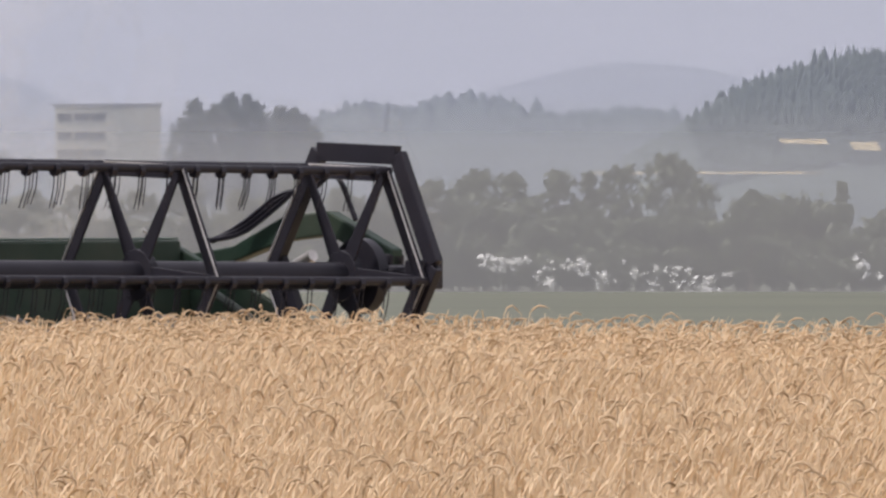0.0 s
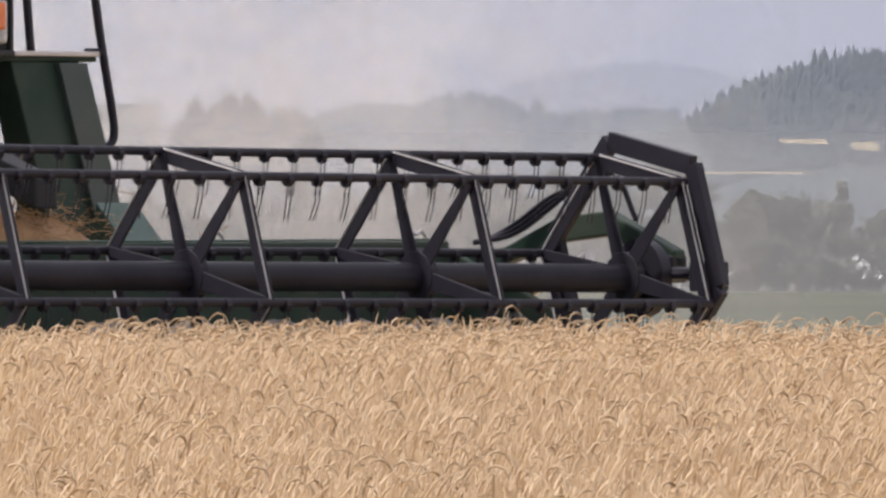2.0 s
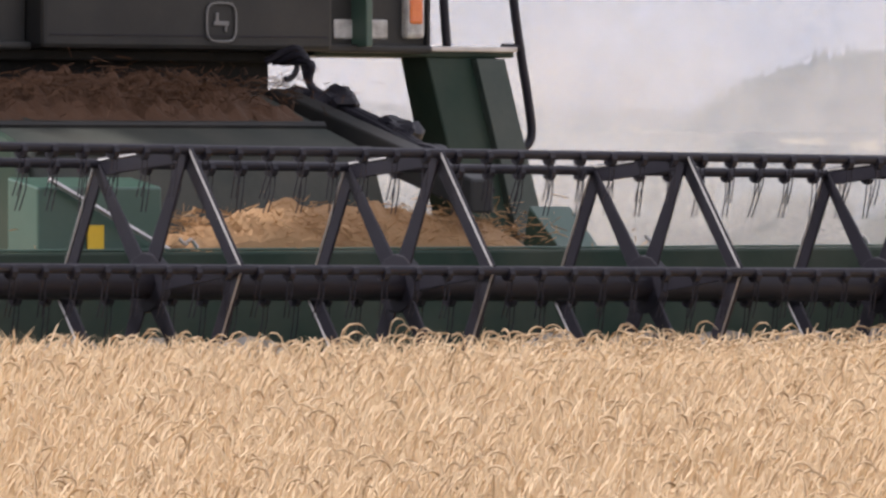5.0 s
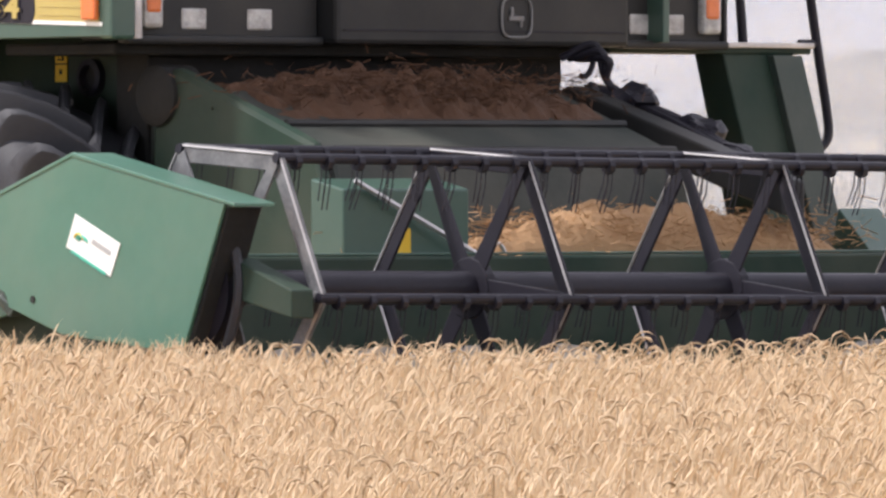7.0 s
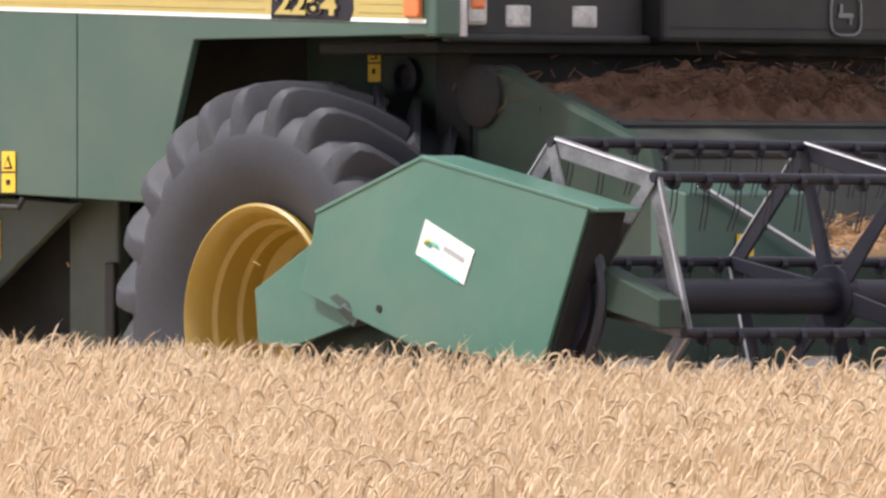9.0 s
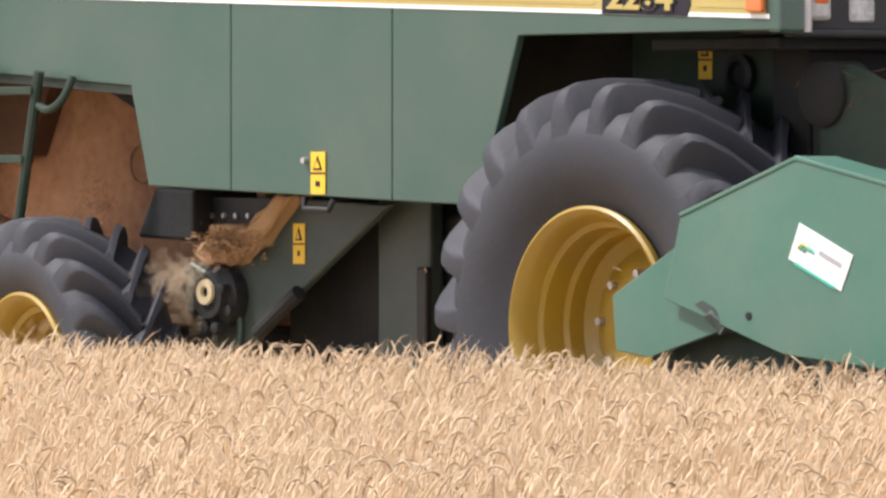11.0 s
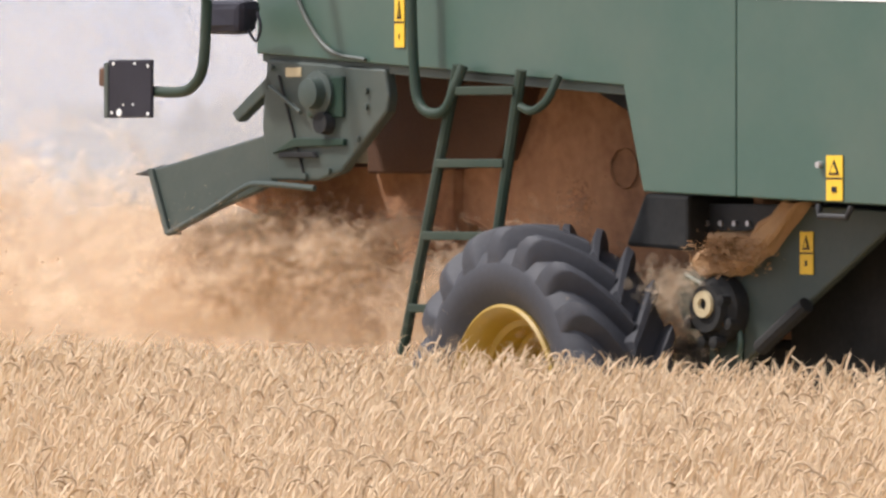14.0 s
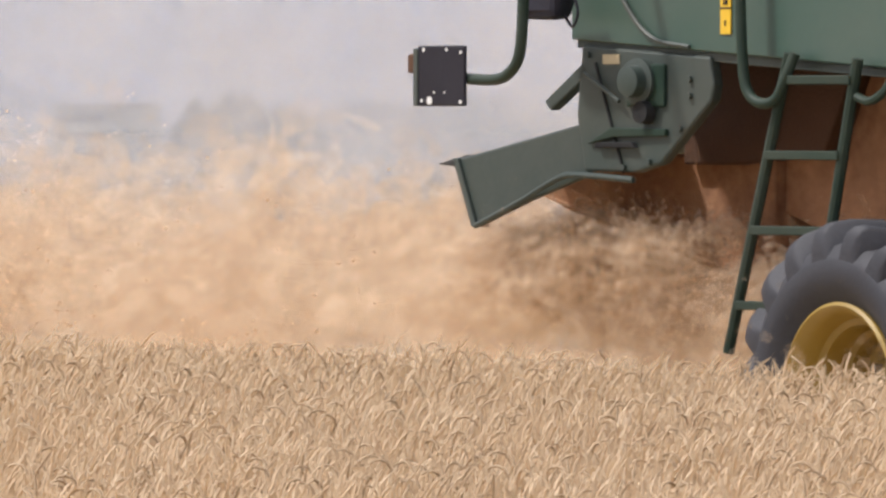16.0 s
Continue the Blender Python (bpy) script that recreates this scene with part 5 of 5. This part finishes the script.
def make_hills():
    ridge("backdrop_mountain", "pale blue-grey far mountain", 4600, lambda p: 215 - 105 * bell(p, 1130, 330) - 90 * bell(p, -60, 190), -400, 2000, 0.4, 160, FOREST)
    ridge("backdrop_forest", "hazy wooded ridge behind the plain", 2300, lambda p: 202 - 36 * bell(p, 830, 105) - 22 * bell(p, 640, 60) - 10 * bell(p, 1120, 70) + 14 * bell(p, 1235, 40) + 60 * bell(p, 250, 220) + 60 * bell(p, 0, 300), -300, 1500, 3.2, 520, FOREST)
    ridge("backdrop_conifer_hill", "dark blue-green conifer hill", 1400, hill_line, 1100, 2100, 0.8, 300, FOREST)
    # conifers along the crest of the hill
    r = np.random.default_rng(3)
    vs, ts = [], []
    for k in range(3200):
        px = r.uniform(1210, 1900)
        f = 1.0 if k < 95 else r.uniform(0.25, 0.88)
        y = 1400 - 168 * (1 - f) - 4
        x = place(px, 1400)
        z = -6 + (1.47 + (300 - hill_line(px)) * 1400 / F + 6) * (1 - (1 - f) ** 1.7) - 0.3
        h, w = r.uniform(0.7, 2.4) * (1.2 if px > 1430 else 0.75), r.uniform(0.4, 0.8)
        b = len(vs)
        vs.append((x, y, z + h))
        for lv, (zz, ww) in enumerate(((0.55, 0.6), (0.0, 1.0))):
            for j in range(5):
                a = j * 1.257 + r.uniform(-0.2, 0.2)
                q = w * ww * r.uniform(0.7, 1.2)
                vs.append((x + q * math.cos(a), y + q * math.sin(a), z + h * zz - r.uniform(0, 0.3)))
        for j in range(5):
            j2 = (j + 1) % 5
            ts += [(b, b + 1 + j, b + 1 + j2), (b + 1 + j, b + 6 + j, b + 6 + j2), (b + 1 + j, b + 6 + j2, b + 1 + j2)]
    tagged(from_arrays("conifer_wood", np.array(vs), np.array(ts), FOREST), "spiky conifers along the hill crest", "conifers", kind="stuff")
    # pale ripe fields at the hill's foot
    for px, py, w, h in ((1425, 250, 85, 10), (1535, 258, 50, 16), (1250, 306, 420, 4)):
        y = 1195.0
        x, z = place(px, y, py)
        k = y / F
        bm = bmesh.new()
        a = [bm.verts.new((x + dx * w * k, y + dy, z + dz * h * k)) for dx, dy, dz in ((-0.5, 0, -0.4), (0.5, 0, -0.6), (0.47, 12, 0.5), (0.1, 12, 0.35), (-0.48, 12, 0.45))]
        bm.faces.new(a)
        bmesh.ops.solidify(bm, geom=bm.faces[:], thickness=0.3)
        tagged(part("backdrop_field", bm, FIELD_FAR), "pale ripe grain field on the far slope", "field", kind="structure")


make_hills()


def make_house():
    y = 1085.0
    house = empty("block_house", "pale hazy block house with window bands and a flat roof", "house")
    k = y / F
    house.location = (place(192, y), y, -5.3)
    top = 1.47 + (300 - 190) * k + 5.3
    wl, wr = 95 * k, 92 * k
    turn = 12 * k
    part("wall", prism_xy([(-wl, turn), (0, 0), (wr, turn), (wr * 0.2, turn * 8), (-wl * 0.9, turn * 8)], 0, top), RENDER_WALL, house, "pale rendered wall")
    part("roof", prism_xy([(-wl - 0.2, turn), (0, -0.3), (wr + 0.2, turn), (wr * 0.2, turn * 8 + 0.3), (-wl, turn * 8 + 0.3)], top, top + 0.40), ROOF, house, "flat grey roof with overhang")
    for f0 in (0.05, 0.37, 0.68):
        for z in (top - 1.5, top - 3.5, top - 5.4):
            a, b = -wl * (1 - f0), -wl * (1 - f0 - 0.26)
            ya, yb = turn * (1 - f0), turn * (1 - f0 - 0.26)
            win = part("window", prism_xy([(a, ya - 0.05), (b, yb - 0.05), (b, yb + 0.05), (a, ya + 0.05)], z, z + 0.8), GLASS_DARK, house, "dark window band")
            part("sill", prism_xy([(a, ya - 0.12), (b, yb - 0.12), (b, yb), (a, ya)], z - 0.1, z - 0.02), ROOF, win)


def prism_xy(pts, z0, z1):
    bm = bmesh.new()
    a = [bm.verts.new((x, y, z0)) for x, y in pts]
    b = [bm.verts.new((x, y, z1)) for x, y in pts]
    bm.faces.new(list(reversed(a)))
    bm.faces.new(b)
    for i in range(len(pts)):
        j = (i + 1) % len(pts)
        bm.faces.new((a[i], a[j], b[j], b[i]))
    bmesh.ops.recalc_face_normals(bm, faces=bm.faces)
    return bm


make_house()


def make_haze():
    """Haze over the plain, stood in for by wide see-through sheets tinted grey and blue."""
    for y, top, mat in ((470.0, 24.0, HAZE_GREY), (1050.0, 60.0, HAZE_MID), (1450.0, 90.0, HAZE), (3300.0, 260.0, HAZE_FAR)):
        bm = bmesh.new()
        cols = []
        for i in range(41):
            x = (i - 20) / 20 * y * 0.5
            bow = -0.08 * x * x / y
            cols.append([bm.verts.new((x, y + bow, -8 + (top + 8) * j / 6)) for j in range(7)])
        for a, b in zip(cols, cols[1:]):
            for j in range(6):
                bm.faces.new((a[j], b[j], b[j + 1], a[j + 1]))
        tagged(part("backdrop_haze", bm, mat, smooth=True), "pale see-through sheet standing in for haze over the plain", "haze", kind="structure")


make_haze()


# ---------------------------------------------------------------- chaff and dust behind the machine
def flakes(n, spread, small, large, seed, squash=0.75, billows=7):
    r = np.random.default_rng(seed)
    c = r.normal(0, 0.5, (n, 3)) * np.array([spread, spread, spread * squash])
    # clump the flakes along a few billows
    for k in range(billows):
        o = r.normal(0, 0.45, 3) * np.array([spread, spread, spread * squash])
        sel = r.random(n) < 0.13
        c[sel] = o + r.normal(0, 0.2, (sel.sum(), 3)) * spread
    size = small + (large - small) * r.random(n) ** 3
    d1, d2 = r.normal(0, 1, (n, 3)), r.normal(0, 1, (n, 3))
    d1 /= np.linalg.norm(d1, axis=1)[:, None]
    d2 -= d1 * (d1 * d2).sum(1)[:, None]
    d2 /= np.linalg.norm(d2, axis=1)[:, None]
    ring = 6
    vs = np.empty((n, ring, 3))
    for k in range(ring):
        a = 2 * math.pi * k / ring
        vs[:, k] = c + (d1 * math.cos(a) + d2 * math.sin(a)) * size[:, None] * r.uniform(0.7, 1.1, n)[:, None]
    q = np.arange(n)[:, None] * ring
    ts = np.concatenate([q + np.array([[0, k, k + 1]]) for k in range(1, ring - 1)])
    return vs.reshape(-1, 3), ts


PUFFS = []


def make_dust():
    meshes = []
    for k in range(3):
        a = from_arrays("dust_source", *flakes(1100, 0.6, 0.02, 0.11, 40 + k), DUST)
        b = from_arrays("dust_source", *flakes(500, 0.5, 0.02, 0.09, 50 + k), DUST_DARK)
        c = from_arrays("dust_source", *flakes(450, 0.7, 0.002, 0.007, 60 + k), CHAFF)
        meshes.append((a.data, b.data, c.data))
        for o in (a, b, c):
            bpy.data.objects.remove(o)
    r = random.Random(9)

    def puff(u, w, h, size, dark, drift, rise, flat=1.0):
        a, b, c = meshes[r.randrange(3)]
        ob = new("dust_cloud", b if dark else a)
        ob.scale = (size * 1.2, size, size * flat)
        ob.delta_rotation_euler = (0, 0, r.uniform(0, 6.28))
        tagged(ob, "brown chaff dust under the chopper" if dark else "pale tan cloud of straw dust trailing the harvester", "dust", group="dust behind the harvester", kind="stuff")
        PUFFS.append((ob, u, w, h, drift, rise))
        ch = new("flying_chaff", c)
        ch.scale = (size * 1.2, size, size * flat)
        tagged(ch, "bits of chaff whirling in the dust", "chaff", group="chaff behind the harvester", kind="stuff")
        PUFFS.append((ch, u, w, h, drift, rise))

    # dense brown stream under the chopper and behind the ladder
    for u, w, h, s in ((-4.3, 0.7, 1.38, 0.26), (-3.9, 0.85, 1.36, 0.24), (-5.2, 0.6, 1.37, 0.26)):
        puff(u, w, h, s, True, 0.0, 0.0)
    # puffs of paler dust over the curtain
    for k in range(16):
        puff(-4.6 - 0.08 * k, r.uniform(1.15, 1.32), 1.08 + r.uniform(0.0, 0.16), r.uniform(0.2, 0.32), False, 0.0, 0.0)
    # sunlit dust rolling out before the hood, low down
    for k in range(40):
        u = -2.95 - 0.08 * k + r.uniform(-0.05, 0.05)
        puff(u, r.uniform(1.08, 1.36), 0.84 + r.uniform(0.0, 0.32) - (0.06 if u > -3.4 else 0), r.uniform(0.24, 0.42), False, 0.0, 0.0)
    # the trailing cloud
    for k in range(34):
        back = 1.0 * k / 33
        u = -4.3 - 7.5 * back + r.uniform(-0.3, 0.3)
        puff(u, r.uniform(-1.6, 0.2) if u > -5.6 else r.uniform(-1.6, 1.3), 0.5 + r.uniform(0, 0.5 + 0.2 * back), r.uniform(0.7, 1.1), False, r.uniform(0.0, 0.03), 0.012 * back)


make_dust()


VEILS = []


def make_field_dust():
    """Thin dust drifting off behind the machine, over the stubble."""
    for k in range(17):
        vs, ts = flakes(230 if k < 6 else 330, 2.8, 0.3, 0.9, 80 + k, 0.6, 0)
        ob = from_arrays("drifting_dust", vs, ts, HAZE_THIN)
        tagged(ob, "thin pale dust drifting over the stubble", "dust", group="thin dust over the stubble", kind="stuff")
        VEILS.append((ob, -4.2 - k * 1.0, 58 + 3.0 * (k % 4), 1.5 + 0.25 * (k % 3)))


make_field_dust()


# ---------------------------------------------------------------- motion
def motions():
    rows = [(t, machine_pose(s, lift, pitch)) for t, s, lift, pitch in WAY]
    walk(COMBINE, rows)
    walk(HEADER, rows)
    beat = [0.2 * k for k in range(81)]
    walk(REEL, [(t, REEL_AT @ pose(0, 0, 0, 0, 32 + 274.5 * t, 0)) for t in beat])
    walk(RING, [(t, RING_AT @ pose(0, 0, 0, 0, 32 + 274.5 * t, 0)) for t in beat])
    for bat, k in BATS:
        a = radians(60 * k)
        walk(bat, [(t, pose(REEL_R * math.sin(a), 0, REEL_R * math.cos(a)) @ pose(0, 0, 0, 0, -32 - 274.5 * t, 0)) for t in beat])
    for wheel, at, r, steer in WHEELS:
        walk(wheel, [(t, pose(*at, 0, 0, steer) @ pose(0, 0, 0, 0, math.degrees(gone(t) / r), 0)) for t, _, _, _ in WAY])
    for ob, u, w, h, drift, rise in PUFFS:
        r = []
        for t in (0, 4, 8, 10, 12, 14, 16):
            s = gone(t) + u - drift * t
            r.append((t, pose(s * CA - w * SA, FAR - s * SA - w * CA, h + rise * t, 0, 0, 2.5 * t)))
        walk(ob, r)
    for ob, x, y, z in VEILS:
        walk(ob, [(t, pose(x + 1.7 * min(t, 4) + 0.85 * max(0, t - 4), y, z + 0.02 * t, 0, 0, 1.0 * t)) for t in (0, 4, 8, 12, 16)])

    for a, ob, mid in STRIPS:
        # the knife reaches the strip's middle at this time
        hit = next((t / 20 for t in range(0, 321) if gone(t / 20) + KNIFE >= a + 0.2), None)
        up, down = pose(mid[0], mid[1], 0), pose(mid[0], mid[1], -0.72)
        if hit is None:
            walk(ob, [(0, up), (16, up)])
        elif hit < 0.3:
            walk(ob, [(0, down), (16, down)])
        else:
            r = [(0, up)]
            if hit > 0.5:
                r.append((hit - 0.25, up))
            r.append((min(hit + 0.15, 15.9), down))
            r.append((16, down))
            walk(ob, r)


motions()
